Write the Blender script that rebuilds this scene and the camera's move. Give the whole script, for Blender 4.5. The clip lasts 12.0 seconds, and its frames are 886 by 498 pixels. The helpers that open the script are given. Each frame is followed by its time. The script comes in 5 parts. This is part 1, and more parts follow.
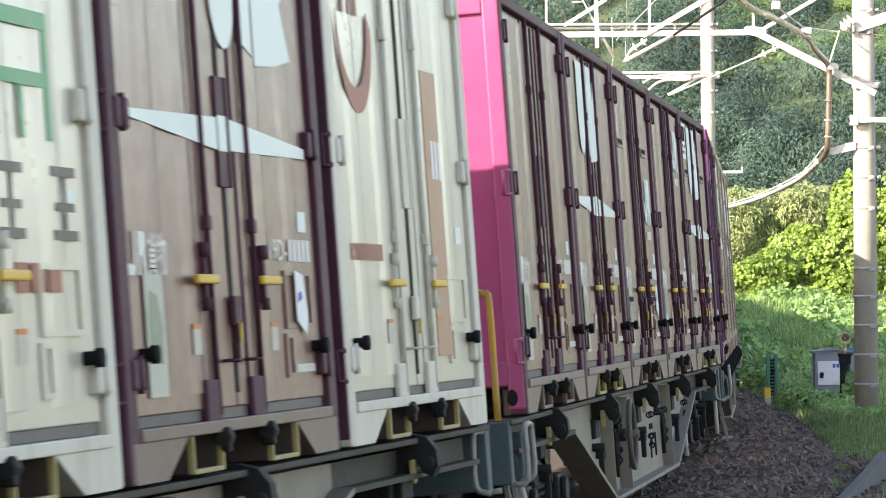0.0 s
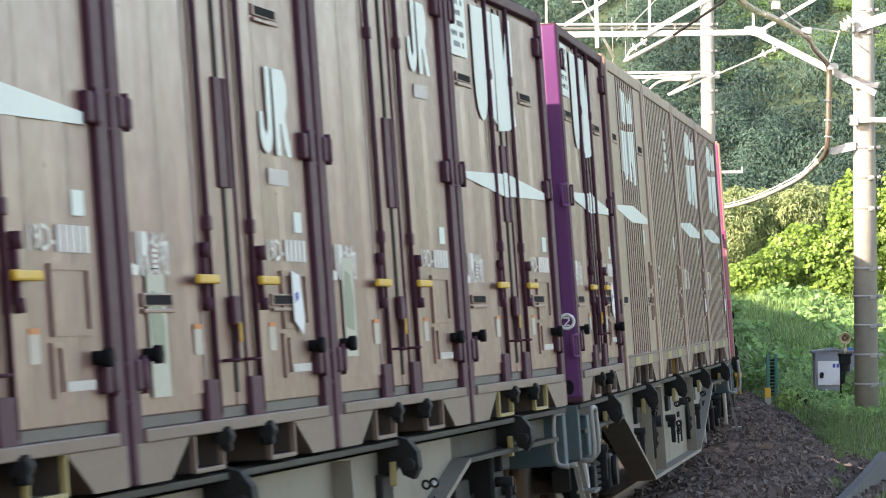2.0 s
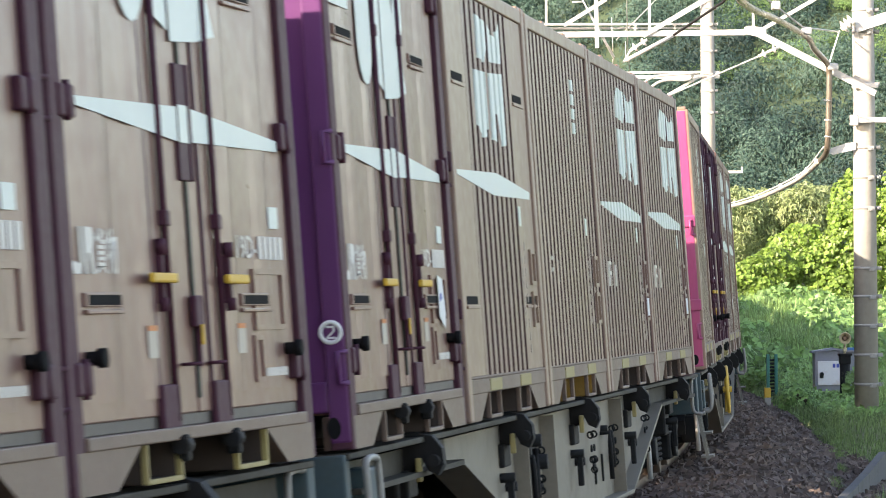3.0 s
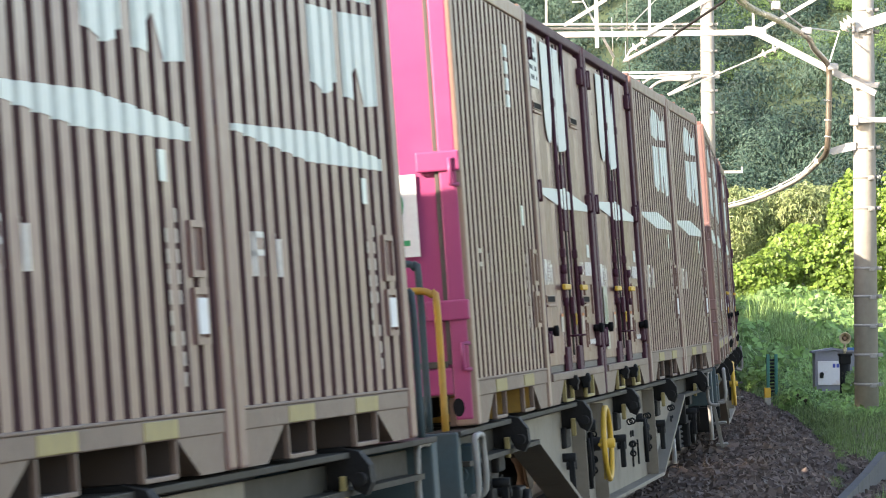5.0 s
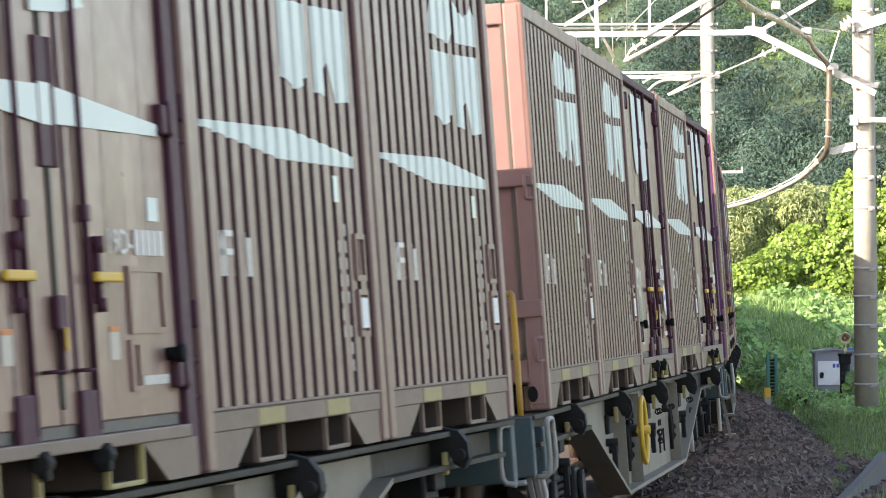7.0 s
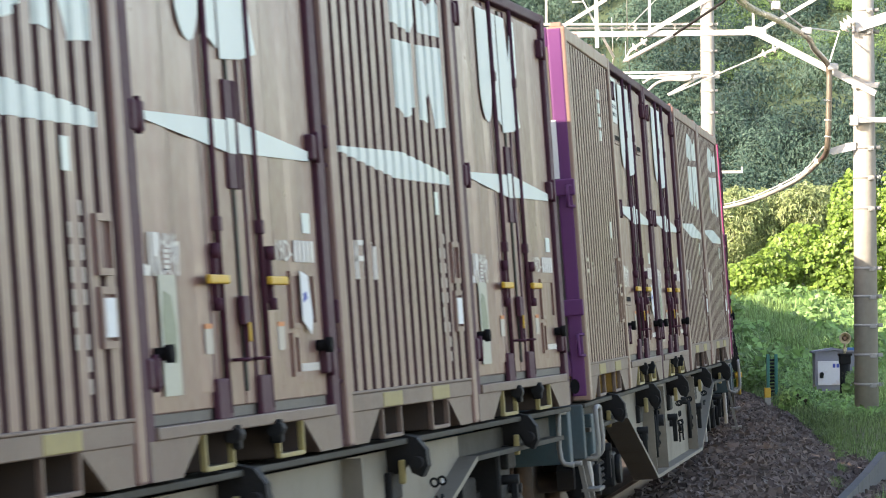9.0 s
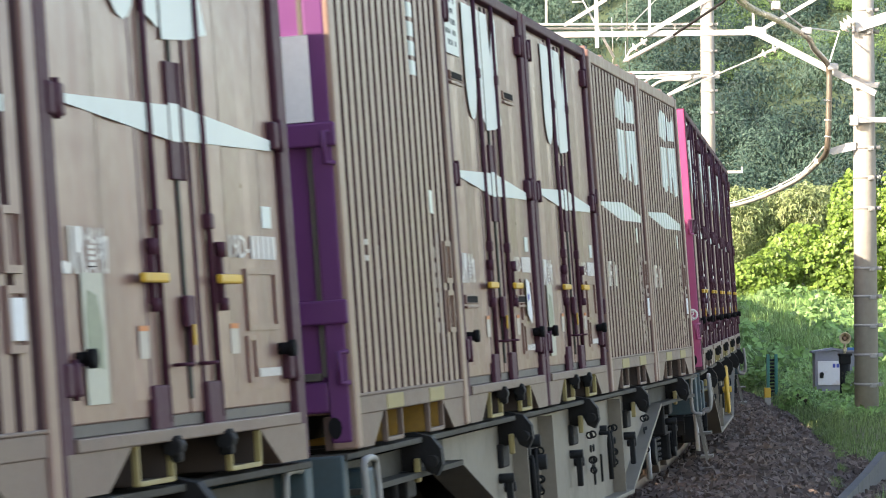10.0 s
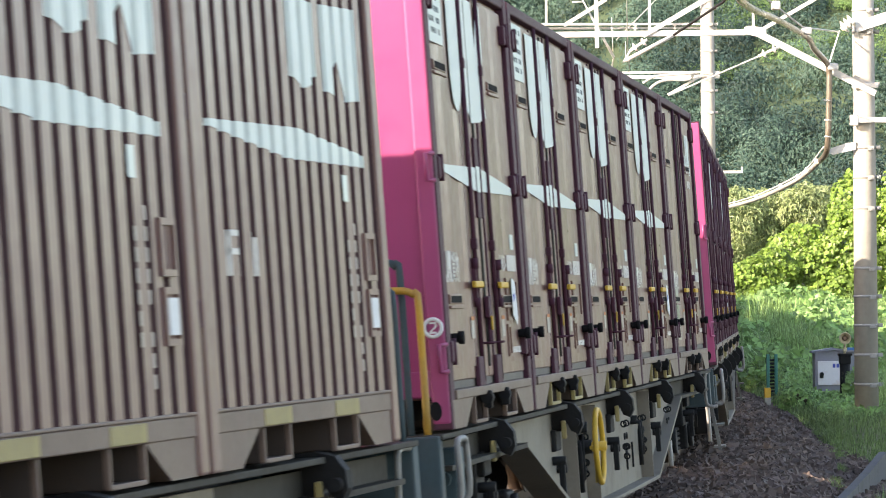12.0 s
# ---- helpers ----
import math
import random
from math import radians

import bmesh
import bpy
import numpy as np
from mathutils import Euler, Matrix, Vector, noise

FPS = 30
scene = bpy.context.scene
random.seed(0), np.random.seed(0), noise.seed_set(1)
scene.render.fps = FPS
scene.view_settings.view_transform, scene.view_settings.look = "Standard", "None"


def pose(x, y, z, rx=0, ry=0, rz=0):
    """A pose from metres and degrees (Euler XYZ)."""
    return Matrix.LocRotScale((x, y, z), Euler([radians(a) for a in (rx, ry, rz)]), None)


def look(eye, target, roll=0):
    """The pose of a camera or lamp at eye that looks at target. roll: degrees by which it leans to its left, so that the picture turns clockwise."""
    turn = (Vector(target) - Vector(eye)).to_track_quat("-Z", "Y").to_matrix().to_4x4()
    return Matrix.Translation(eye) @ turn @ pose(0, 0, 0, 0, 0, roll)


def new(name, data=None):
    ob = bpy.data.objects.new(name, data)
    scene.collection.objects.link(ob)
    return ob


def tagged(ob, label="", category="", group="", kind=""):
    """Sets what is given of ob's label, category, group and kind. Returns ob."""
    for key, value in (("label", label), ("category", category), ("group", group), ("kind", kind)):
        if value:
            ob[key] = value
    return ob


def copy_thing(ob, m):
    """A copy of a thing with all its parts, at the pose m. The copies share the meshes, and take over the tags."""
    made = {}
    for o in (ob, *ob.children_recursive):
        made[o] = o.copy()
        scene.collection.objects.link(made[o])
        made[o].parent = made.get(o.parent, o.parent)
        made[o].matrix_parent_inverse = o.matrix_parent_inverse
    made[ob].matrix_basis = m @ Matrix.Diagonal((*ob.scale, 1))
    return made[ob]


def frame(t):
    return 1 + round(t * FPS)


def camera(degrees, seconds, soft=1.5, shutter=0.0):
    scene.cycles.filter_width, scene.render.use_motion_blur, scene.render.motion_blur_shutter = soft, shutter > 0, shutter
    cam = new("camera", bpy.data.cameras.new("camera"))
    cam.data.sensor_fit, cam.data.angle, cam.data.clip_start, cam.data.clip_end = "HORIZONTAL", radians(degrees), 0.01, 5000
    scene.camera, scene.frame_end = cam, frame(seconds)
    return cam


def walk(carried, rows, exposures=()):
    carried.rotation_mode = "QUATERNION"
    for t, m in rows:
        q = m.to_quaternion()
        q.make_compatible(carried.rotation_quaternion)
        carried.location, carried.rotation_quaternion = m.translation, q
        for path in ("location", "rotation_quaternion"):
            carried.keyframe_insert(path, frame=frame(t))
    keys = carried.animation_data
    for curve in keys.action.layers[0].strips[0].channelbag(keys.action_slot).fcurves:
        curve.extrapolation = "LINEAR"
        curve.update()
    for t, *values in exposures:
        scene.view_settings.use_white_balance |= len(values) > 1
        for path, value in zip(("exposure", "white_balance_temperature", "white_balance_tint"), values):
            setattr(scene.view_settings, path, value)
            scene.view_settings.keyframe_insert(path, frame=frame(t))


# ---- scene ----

# camera: a long lens on a tripod beside the line, 1.73 m above the rails
cam = camera(12.438, 12.0, soft=1.0, shutter=0.25)
EYE = (0.0, 0.0, 1.726)
AIM = look(EYE, (0.0, 100.0, 1.726 + 100 * math.tan(0.013367)), -0.45)
walk(cam, [(0.0, AIM), (12.0, AIM)], exposures=[(0.0, 1.78, 7600, 18), (12.0, 1.78, 7600, 18)])

# light: afternoon sun from behind, over the left shoulder
SUN_EL, SUN_AZ = 23.0, 52.0      # elevation; degrees to the left of straight behind the camera
world = bpy.data.worlds.new("world")
scene.world = world
world.use_nodes = True
wn = world.node_tree.nodes
sky = wn.new("ShaderNodeTexSky")
sky.sky_type = "NISHITA"
sky.sun_disc = False
sky.sun_elevation = radians(SUN_EL)
sky.sun_rotation = radians(180 + SUN_AZ)
world.node_tree.links.new(sky.outputs[0], wn["Background"].inputs[0])
wn["Background"].inputs[1].default_value = 0.15
sun_data = bpy.data.lights.new("sun", "SUN")
sun_data.energy, sun_data.angle, sun_data.color = 4.3, radians(0.6), (1.0, 0.93, 0.82)
sun = new("sun", sun_data)
sun_way = Vector((-math.sin(radians(SUN_AZ)) * math.cos(radians(SUN_EL)), -math.cos(radians(SUN_AZ)) * math.cos(radians(SUN_EL)), math.sin(radians(SUN_EL))))
sun.matrix_world = look(sun_way * 100, (0, 0, 0))


# ---- the line ----
TX, TY, PHI, K0, K1, K2, CANT = 0.4435, 31.8476, 0.13167, 0.0024989, 0.0000023, -0.0000006, 0.0643
SPEED, ACC, JERK, PITCH = 8.4761, 0.06511, -0.005868, 3.7694
OFFSET = {-1: 0.864, 0: 0.826, 1: 0.0, 2: 0.292, 3: 0.237, 4: -0.432, 5: -0.435, 6: -0.3, 7: -0.3, 8: -0.3, 9: -0.3}


def line(s):
    """Place and heading of the track's centre, s metres on."""
    n, x, y = 24, 0.0, 0.0
    for i in range(n):
        q = s * (i + 0.5) / n
        ph = PHI - K0 * q - K1 * q * q / 2 - K2 * q ** 3 / 6
        x += math.sin(ph)
        y += math.cos(ph)
    return TX + s * x / n, TY + s * y / n, PHI - K0 * s - K1 * s * s / 2 - K2 * s ** 3 / 6


def beside(s, n):
    """The point n metres to the right of the track's centre."""
    x, y, ph = line(s)
    return x + n * math.cos(ph), y - n * math.sin(ph)


def load_pose(w, t):
    """Pose of wagon w's load: x to the outside of the curve, y away from the camera, z up from the rails."""
    s = 20.4 * (w - 1) + OFFSET[w] - SPEED * (t - 2.5) - ACC * (t - 2.5) ** 2 / 2 - JERK * (t - 2.5) ** 3 / 6
    x1, y1, _ = line(s - 7.1)
    x2, y2, _ = line(s + 7.1)
    return pose((x1 + x2) / 2, (y1 + y2) / 2, 0, 0, -math.degrees(CANT), -math.degrees(math.atan2(x2 - x1, y2 - y1)))


# ---- materials ----
MATS = {}


def material(name, colour, rough=0.6, metal=0.0, vary=0.12, scale=6.0, dirt=0.0, dirt_colour=(0.09, 0.07, 0.055), bump=0.0, bump_scale=40.0,
             stretch=1.0, rand=0.0, island=0.0, streak=0.0, coat=0.0, spec=0.5, trans=0.0):
    """A painted, mineral or plant surface: two scales of variation, stains, fine relief."""
    if name in MATS:
        return MATS[name]
    m = bpy.data.materials.new(name)
    m.use_nodes = True
    nt = m.node_tree
    N, L = nt.nodes, nt.links
    b = N["Principled BSDF"]
    tc = N.new("ShaderNodeTexCoord")
    big = N.new("ShaderNodeTexNoise")
    big.inputs["Scale"].default_value = scale * 0.25
    big.inputs["Detail"].default_value = 6
    fine = N.new("ShaderNodeTexNoise")
    fine.inputs["Scale"].default_value = scale * 4
    fine.inputs["Detail"].default_value = 4
    src = tc.outputs["Object"]
    L.new(src, big.inputs["Vector"])
    L.new(src, fine.inputs["Vector"])
    add = N.new("ShaderNodeMath")
    add.operation = "ADD"
    L.new(big.outputs["Fac"], add.inputs[0])
    L.new(fine.outputs["Fac"], add.inputs[1])
    value = add.outputs[0]
    if rand or island:
        g = N.new("ShaderNodeNewGeometry") if island else N.new("ShaderNodeObjectInfo")
        mul = N.new("ShaderNodeMath")
        mul.operation = "MULTIPLY_ADD"
        L.new(g.outputs["Random Per Island" if island else "Random"], mul.inputs[0])
        mul.inputs[1].default_value = (island or rand) / max(vary, 0.01)
        L.new(value, mul.inputs[2])
        value = mul.outputs[0]
    span = N.new("ShaderNodeMapRange")
    extra = (island or rand) / max(vary, 0.01)
    span.inputs["From Min"].default_value = 0.6
    span.inputs["From Max"].default_value = 1.4 + extra
    span.inputs["To Min"].default_value = 1 - vary - (island or rand) / 2
    span.inputs["To Max"].default_value = 1 + vary + (island or rand) / 2
    L.new(value, span.inputs["Value"])
    scaled = N.new("ShaderNodeVectorMath")
    scaled.operation = "SCALE"
    scaled.inputs[0].default_value = colour
    L.new(span.outputs[0], scaled.inputs["Scale"])
    out = scaled.outputs[0]
    if dirt or streak:
        mp = N.new("ShaderNodeMapping")
        mp.inputs["Scale"].default_value = (3.2, 3.2, 0.22) if streak else (1.6, 1.6, 1.6)
        L.new(src, mp.inputs["Vector"])
        st = N.new("ShaderNodeTexNoise")
        st.inputs["Scale"].default_value = 1.3
        st.inputs["Detail"].default_value = 3 if streak else 8
        st.inputs["Roughness"].default_value = 0.65
        L.new(mp.outputs[0], st.inputs["Vector"])
        rg = N.new("ShaderNodeMapRange")
        rg.inputs["From Min"].default_value, rg.inputs["From Max"].default_value = 0.48, 0.72
        rg.inputs["To Max"].default_value = max(dirt, streak)
        L.new(st.outputs["Fac"], rg.inputs["Value"])
        mix = N.new("ShaderNodeMix")
        mix.data_type = "RGBA"
        L.new(rg.outputs[0], mix.inputs["Factor"])
        L.new(out, mix.inputs["A"])
        mix.inputs["B"].default_value = (*dirt_colour, 1)
        out = mix.outputs["Result"]
    L.new(out, b.inputs["Base Color"])
    rr = N.new("ShaderNodeMapRange")
    rr.inputs["From Min"].default_value, rr.inputs["From Max"].default_value = 0.6, 1.4
    rr.inputs["To Min"].default_value, rr.inputs["To Max"].default_value = max(rough - 0.1, 0.03), min(rough + 0.12, 1)
    L.new(add.outputs[0], rr.inputs["Value"])
    L.new(rr.outputs[0], b.inputs["Roughness"])
    b.inputs["Metallic"].default_value = metal
    b.inputs["Coat Weight"].default_value = coat
    b.inputs["Coat Roughness"].default_value = 0.15
    b.inputs["Specular IOR Level"].default_value = spec
    if bump:
        bt = N.new("ShaderNodeTexNoise")
        bt.inputs["Scale"].default_value = bump_scale
        bt.inputs["Detail"].default_value = 5 if stretch == 1.0 else 0.6
        bm_map = N.new("ShaderNodeMapping")
        bm_map.inputs["Scale"].default_value = (1, 1, stretch)
        L.new(src, bm_map.inputs["Vector"])
        L.new(bm_map.outputs[0], bt.inputs["Vector"])
        bp = N.new("ShaderNodeBump")
        bp.inputs["Strength"].default_value = 0.6
        bp.inputs["Distance"].default_value = bump
        L.new(bt.outputs["Fac"], bp.inputs["Height"])
        L.new(bp.outputs[0], b.inputs["Normal"])
    if trans:
        tr = N.new("ShaderNodeBsdfTranslucent")
        L.new(out, tr.inputs["Color"])
        ms = N.new("ShaderNodeMixShader")
        ms.inputs[0].default_value = trans
        L.new(b.outputs[0], ms.inputs[1])
        L.new(tr.outputs[0], ms.inputs[2])
        L.new(ms.outputs[0], N["Material Output"].inputs["Surface"])
    MATS[name] = m
    return m


TAUPE = material("taupe paint", (0.205, 0.112, 0.094), 0.36, vary=0.08, scale=3, streak=0.4, dirt_colour=(0.125, 0.072, 0.062), bump=0.05, bump_scale=2.0, stretch=0.07, coat=0.04, spec=0.42)
BEIGE = material("beige paint", (0.265, 0.176, 0.136), 0.38, vary=0.07, scale=3, streak=0.4, dirt_colour=(0.185, 0.120, 0.097), bump=0.014, bump_scale=3, stretch=0.08, coat=0.03, spec=0.40)
RIBBED = material("ribbed taupe paint", (0.200, 0.116, 0.102), 0.38, vary=0.07, scale=3, streak=0.4, dirt_colour=(0.145, 0.088, 0.080), bump=0.014, bump_scale=3, stretch=0.08, coat=0.03, spec=0.40)
GROOVE = material("plum groove tone with shade", (0.066, 0.034, 0.038), 0.75, spec=0.2, vary=0.12, scale=4, streak=0.3, dirt_colour=(0.085, 0.053, 0.05))
WHITE_BOX = material("ivory paint", (0.50, 0.47, 0.39), 0.34, vary=0.05, scale=3, streak=0.2, dirt_colour=(0.36, 0.27, 0.19), bump=0.018, bump_scale=2.5, stretch=0.08, coat=0.2)
PLUM = material("plum paint", (0.066, 0.021, 0.038), 0.6, spec=0.22, vary=0.15, scale=5, dirt=0.25, dirt_colour=(0.09, 0.06, 0.06), bump=0.002)
MAGENTA = material("magenta paint", (0.34, 0.05, 0.155), 0.4, vary=0.06, scale=2, streak=0.12, dirt_colour=(0.32, 0.09, 0.18), coat=0.2)
PURPLE = material("purple paint", (0.115, 0.028, 0.125), 0.5, vary=0.08, scale=2, streak=0.15, dirt_colour=(0.10, 0.05, 0.09), coat=0.05, spec=0.35)
RUST_RED = material("faded red paint", (0.22, 0.125, 0.118), 0.5, vary=0.1, scale=2, streak=0.25, dirt_colour=(0.20, 0.12, 0.11))
SILL = material("worn sill paint", (0.165, 0.114, 0.092), 0.5, vary=0.14, scale=7, dirt=0.6, dirt_colour=(0.085, 0.06, 0.046), bump=0.003, spec=0.3)
STEEL_GREY = material("grey steel", (0.085, 0.077, 0.066), 0.6, vary=0.15, scale=8, dirt=0.4, spec=0.3)
RUBBER = material("black rubber", (0.012, 0.012, 0.013), 0.85, vary=0.2, spec=0.1)
LOGO = material("pale green-white film", (0.62, 0.70, 0.67), 0.45, vary=0.05, scale=6, streak=0.12, dirt_colour=(0.42, 0.42, 0.38))
FAINT = material("worn thin lettering", (0.40, 0.34, 0.30), 0.6, vary=0.15, scale=14, dirt=0.6, dirt_colour=(0.24, 0.17, 0.145))
TEXT = material("faded white lettering", (0.68, 0.66, 0.61), 0.6, vary=0.12, scale=12, dirt=0.15, dirt_colour=(0.3, 0.25, 0.21))
STICKER = material("white paper", (0.72, 0.74, 0.74), 0.6, vary=0.06, scale=10)
GREEN_STICKER = material("faded poster green", (0.25, 0.28, 0.19), 0.6, vary=0.25, scale=14)
OLD_LABEL = material("yellowed paper label", (0.50, 0.45, 0.38), 0.6, vary=0.15, scale=12)
POSTER = material("faded cream poster", (0.46, 0.46, 0.37), 0.6, vary=0.12, scale=9)
ORANGE_INK = material("orange print", (0.58, 0.2, 0.06), 0.6)
BLUE_INK = material("blue ink", (0.05, 0.09, 0.4), 0.6)
RED_INK = material("red-brown print", (0.32, 0.1, 0.06), 0.55, vary=0.15)
YELLOW = material("yellow paint", (0.62, 0.38, 0.035), 0.5, vary=0.12, scale=12, dirt=0.3, dirt_colour=(0.2, 0.13, 0.05))
POCKET = material("dark brown pocket inside", (0.05, 0.036, 0.03), 0.8, vary=0.2, scale=8)
POCKET_YELLOW = material("dirty ochre pocket paint", (0.30, 0.17, 0.03), 0.7, vary=0.2, scale=8, dirt=0.6, dirt_colour=(0.10, 0.06, 0.02))
DOOR_SEAL = material("dark green-grey door seal", (0.085, 0.075, 0.066), 0.6, vary=0.12, scale=8)
HOOP_YELLOW = material("worn ochre rail paint", (0.50, 0.28, 0.03), 0.5, vary=0.15, scale=8, dirt=0.6, dirt_colour=(0.17, 0.13, 0.09))
PALE_YELLOW = material("faded yellow paint", (0.32, 0.26, 0.10), 0.6, vary=0.15, scale=12, dirt=0.6, dirt_colour=(0.16, 0.12, 0.07))
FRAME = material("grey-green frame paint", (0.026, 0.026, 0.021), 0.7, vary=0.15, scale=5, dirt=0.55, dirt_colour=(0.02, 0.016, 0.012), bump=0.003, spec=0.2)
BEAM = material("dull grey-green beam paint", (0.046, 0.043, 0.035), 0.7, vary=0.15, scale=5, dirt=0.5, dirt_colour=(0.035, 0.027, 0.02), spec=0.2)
GIRDER = material("pale grey girder paint", (0.20, 0.18, 0.145), 0.6, vary=0.12, scale=4, dirt=0.5, dirt_colour=(0.08, 0.062, 0.047), bump=0.002, spec=0.3)
TEAL = material("teal grey paint", (0.045, 0.078, 0.09), 0.6, vary=0.15, scale=8, dirt=0.35, spec=0.3)
IRON = material("dark cast iron", (0.012, 0.013, 0.014), 0.7, metal=0.0, vary=0.25, scale=10, dirt=0.4, dirt_colour=(0.028, 0.02, 0.015), bump=0.004, spec=0.2)
WHEEL = material("brown wheel steel", (0.085, 0.062, 0.048), 0.6, metal=0.2, vary=0.2, scale=8)
BRIGHT = material("galvanised steel", (0.52, 0.53, 0.53), 0.45, metal=0.25, vary=0.1, scale=10)
RAIL_GREY = material("grey rail paint", (0.24, 0.24, 0.225), 0.5, vary=0.12, scale=8, dirt=0.3)
BAND = material("dull galvanised band", (0.30, 0.30, 0.29), 0.55, metal=0.1, vary=0.15, scale=10)
GALV = material("painted gantry steel", (0.50, 0.50, 0.49), 0.45, metal=0.1, vary=0.08, scale=5, dirt=0.15)
CONCRETE = material("pole concrete", (0.37, 0.355, 0.32), 0.85, vary=0.12, scale=3, streak=0.35, dirt_colour=(0.25, 0.24, 0.22), bump=0.003)
CABLE = material("brown sheathed cable", (0.10, 0.082, 0.06), 0.3, vary=0.15, scale=8, coat=0.4)
PORCELAIN = material("white porcelain", (0.75, 0.74, 0.7), 0.25, vary=0.05)


# ---- mesh helpers ----
def box(bm, x0, x1, y0, y1, z0, z1, bevel=0.0):
    vs = [bm.verts.new((x, y, z)) for z in (z0, z1) for y in (y0, y1) for x in (x0, x1)]
    fs = [bm.faces.new([vs[i] for i in f]) for f in ((0, 2, 3, 1), (4, 5, 7, 6), (0, 1, 5, 4), (2, 6, 7, 3), (0, 4, 6, 2), (1, 3, 7, 5))]
    if bevel:
        bmesh.ops.bevel(bm, geom=list({e for f in fs for e in f.edges}), offset=bevel, segments=2, affect="EDGES", profile=0.5)
    return bm


def prism(bm, points, axis, a0, a1):
    """A flat outline pushed along an axis. x: points are (y, z); y: (x, z); z: (x, y)."""
    def at(p, a):
        return {"x": (a, p[0], p[1]), "y": (p[0], a, p[1]), "z": (p[0], p[1], a)}[axis]
    lo = [bm.verts.new(at(p, a0)) for p in points]
    hi = [bm.verts.new(at(p, a1)) for p in points]
    n = len(points)
    faces = [bm.faces.new(lo), bm.faces.new(hi)]
    faces += [bm.faces.new((lo[i], lo[(i + 1) % n], hi[(i + 1) % n], hi[i])) for i in range(n)]
    bmesh.ops.recalc_face_normals(bm, faces=faces)
    return bm


def rod(bm, a, b, r, n=10, r2=None):
    a, b = Vector(a), Vector(b)
    q = (b - a).to_track_quat("Z", "Y")
    rings = []
    for p, rr in ((a, r), (b, r if r2 is None else r2)):
        rings.append([bm.verts.new(p + q @ Vector((rr * math.cos(2 * math.pi * i / n), rr * math.sin(2 * math.pi * i / n), 0))) for i in range(n)])
    faces = [bm.faces.new((rings[0][i], rings[0][(i + 1) % n], rings[1][(i + 1) % n], rings[1][i])) for i in range(n)]
    for f in faces:
        f.smooth = n > 6
    bm.faces.new(rings[0][::-1])
    bm.faces.new(rings[1])
    return bm


def tube(bm, points, r, n=8):
    """A pipe bent through points."""
    pts = [Vector(p) for p in points]
    rings = []
    for i, p in enumerate(pts):
        d = (pts[min(i + 1, len(pts) - 1)] - pts[max(i - 1, 0)]).normalized()
        q = d.to_track_quat("Z", "Y")
        rings.append([bm.verts.new(p + q @ Vector((r * math.cos(2 * math.pi * k / n), r * math.sin(2 * math.pi * k / n), 0))) for k in range(n)])
    for a, b in zip(rings, rings[1:]):
        off = min(range(n), key=lambda o: sum((a[k].co - b[(k + o) % n].co).length for k in range(n)))
        for k in range(n):
            f = bm.faces.new((a[k], a[(k + 1) % n], b[(k + 1 + off) % n], b[(k + off) % n]))
            f.smooth = True
    bm.faces.new(rings[0][::-1])
    bm.faces.new(rings[-1])
    return bm


def spline(points, steps=8):
    """Catmull-Rom points through the given ones."""
    p = [Vector(q) for q in points]
    p = [2 * p[0] - p[1]] + p + [2 * p[-1] - p[-2]]
    out = []
    for i in range(1, len(p) - 2):
        for k in range(steps):
            t = k / steps
            out.append(0.5 * (2 * p[i] + (p[i + 1] - p[i - 1]) * t + (2 * p[i - 1] - 5 * p[i] + 4 * p[i + 1] - p[i + 2]) * t * t + (3 * p[i] - p[i - 1] - 3 * p[i + 1] + p[i + 2]) * t ** 3))
    return out + [p[-2]]


def ring(bm, c, axis, R, r, n=24, m=8):
    """A torus."""
    c, q = Vector(c), Vector(axis).to_track_quat("Z", "Y")
    vs = [[bm.verts.new(c + q @ Vector(((R + r * math.cos(2 * math.pi * j / m)) * math.cos(2 * math.pi * i / n), (R + r * math.cos(2 * math.pi * j / m)) * math.sin(2 * math.pi * i / n), r * math.sin(2 * math.pi * j / m)))) for j in range(m)] for i in range(n)]
    for i in range(n):
        for j in range(m):
            f = bm.faces.new((vs[i][j], vs[(i + 1) % n][j], vs[(i + 1) % n][(j + 1) % m], vs[i][(j + 1) % m]))
            f.smooth = True
    return bm


MESHES = {}


def mesh_of(key, build, mat):
    """The mesh under this key, built once and shared by alike parts."""
    k = (key, mat.name)
    if k not in MESHES:
        bm = bmesh.new()
        build(bm)
        bmesh.ops.recalc_face_normals(bm, faces=bm.faces)
        me = bpy.data.meshes.new(str(key))
        bm.to_mesh(me)
        bm.free()
        me.materials.append(mat)
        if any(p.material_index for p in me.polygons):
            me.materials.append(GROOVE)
        MESHES[k] = me
    return MESHES[k]


def part(name, key, build, mat, parent, label="", at=None):
    ob = new(name, mesh_of(key, build, mat))
    ob.parent = parent
    if at is not None:
        ob.matrix_basis = at if isinstance(at, Matrix) else Matrix.Translation(at)
    if label:
        ob["label"] = label
    if name in ("lettering", "notice_print", "chain"):
        ob["kind"] = "stuff"
    return ob


def thing(name, label, category, group="", kind=""):
    return tagged(new(name), label, category, group, kind)


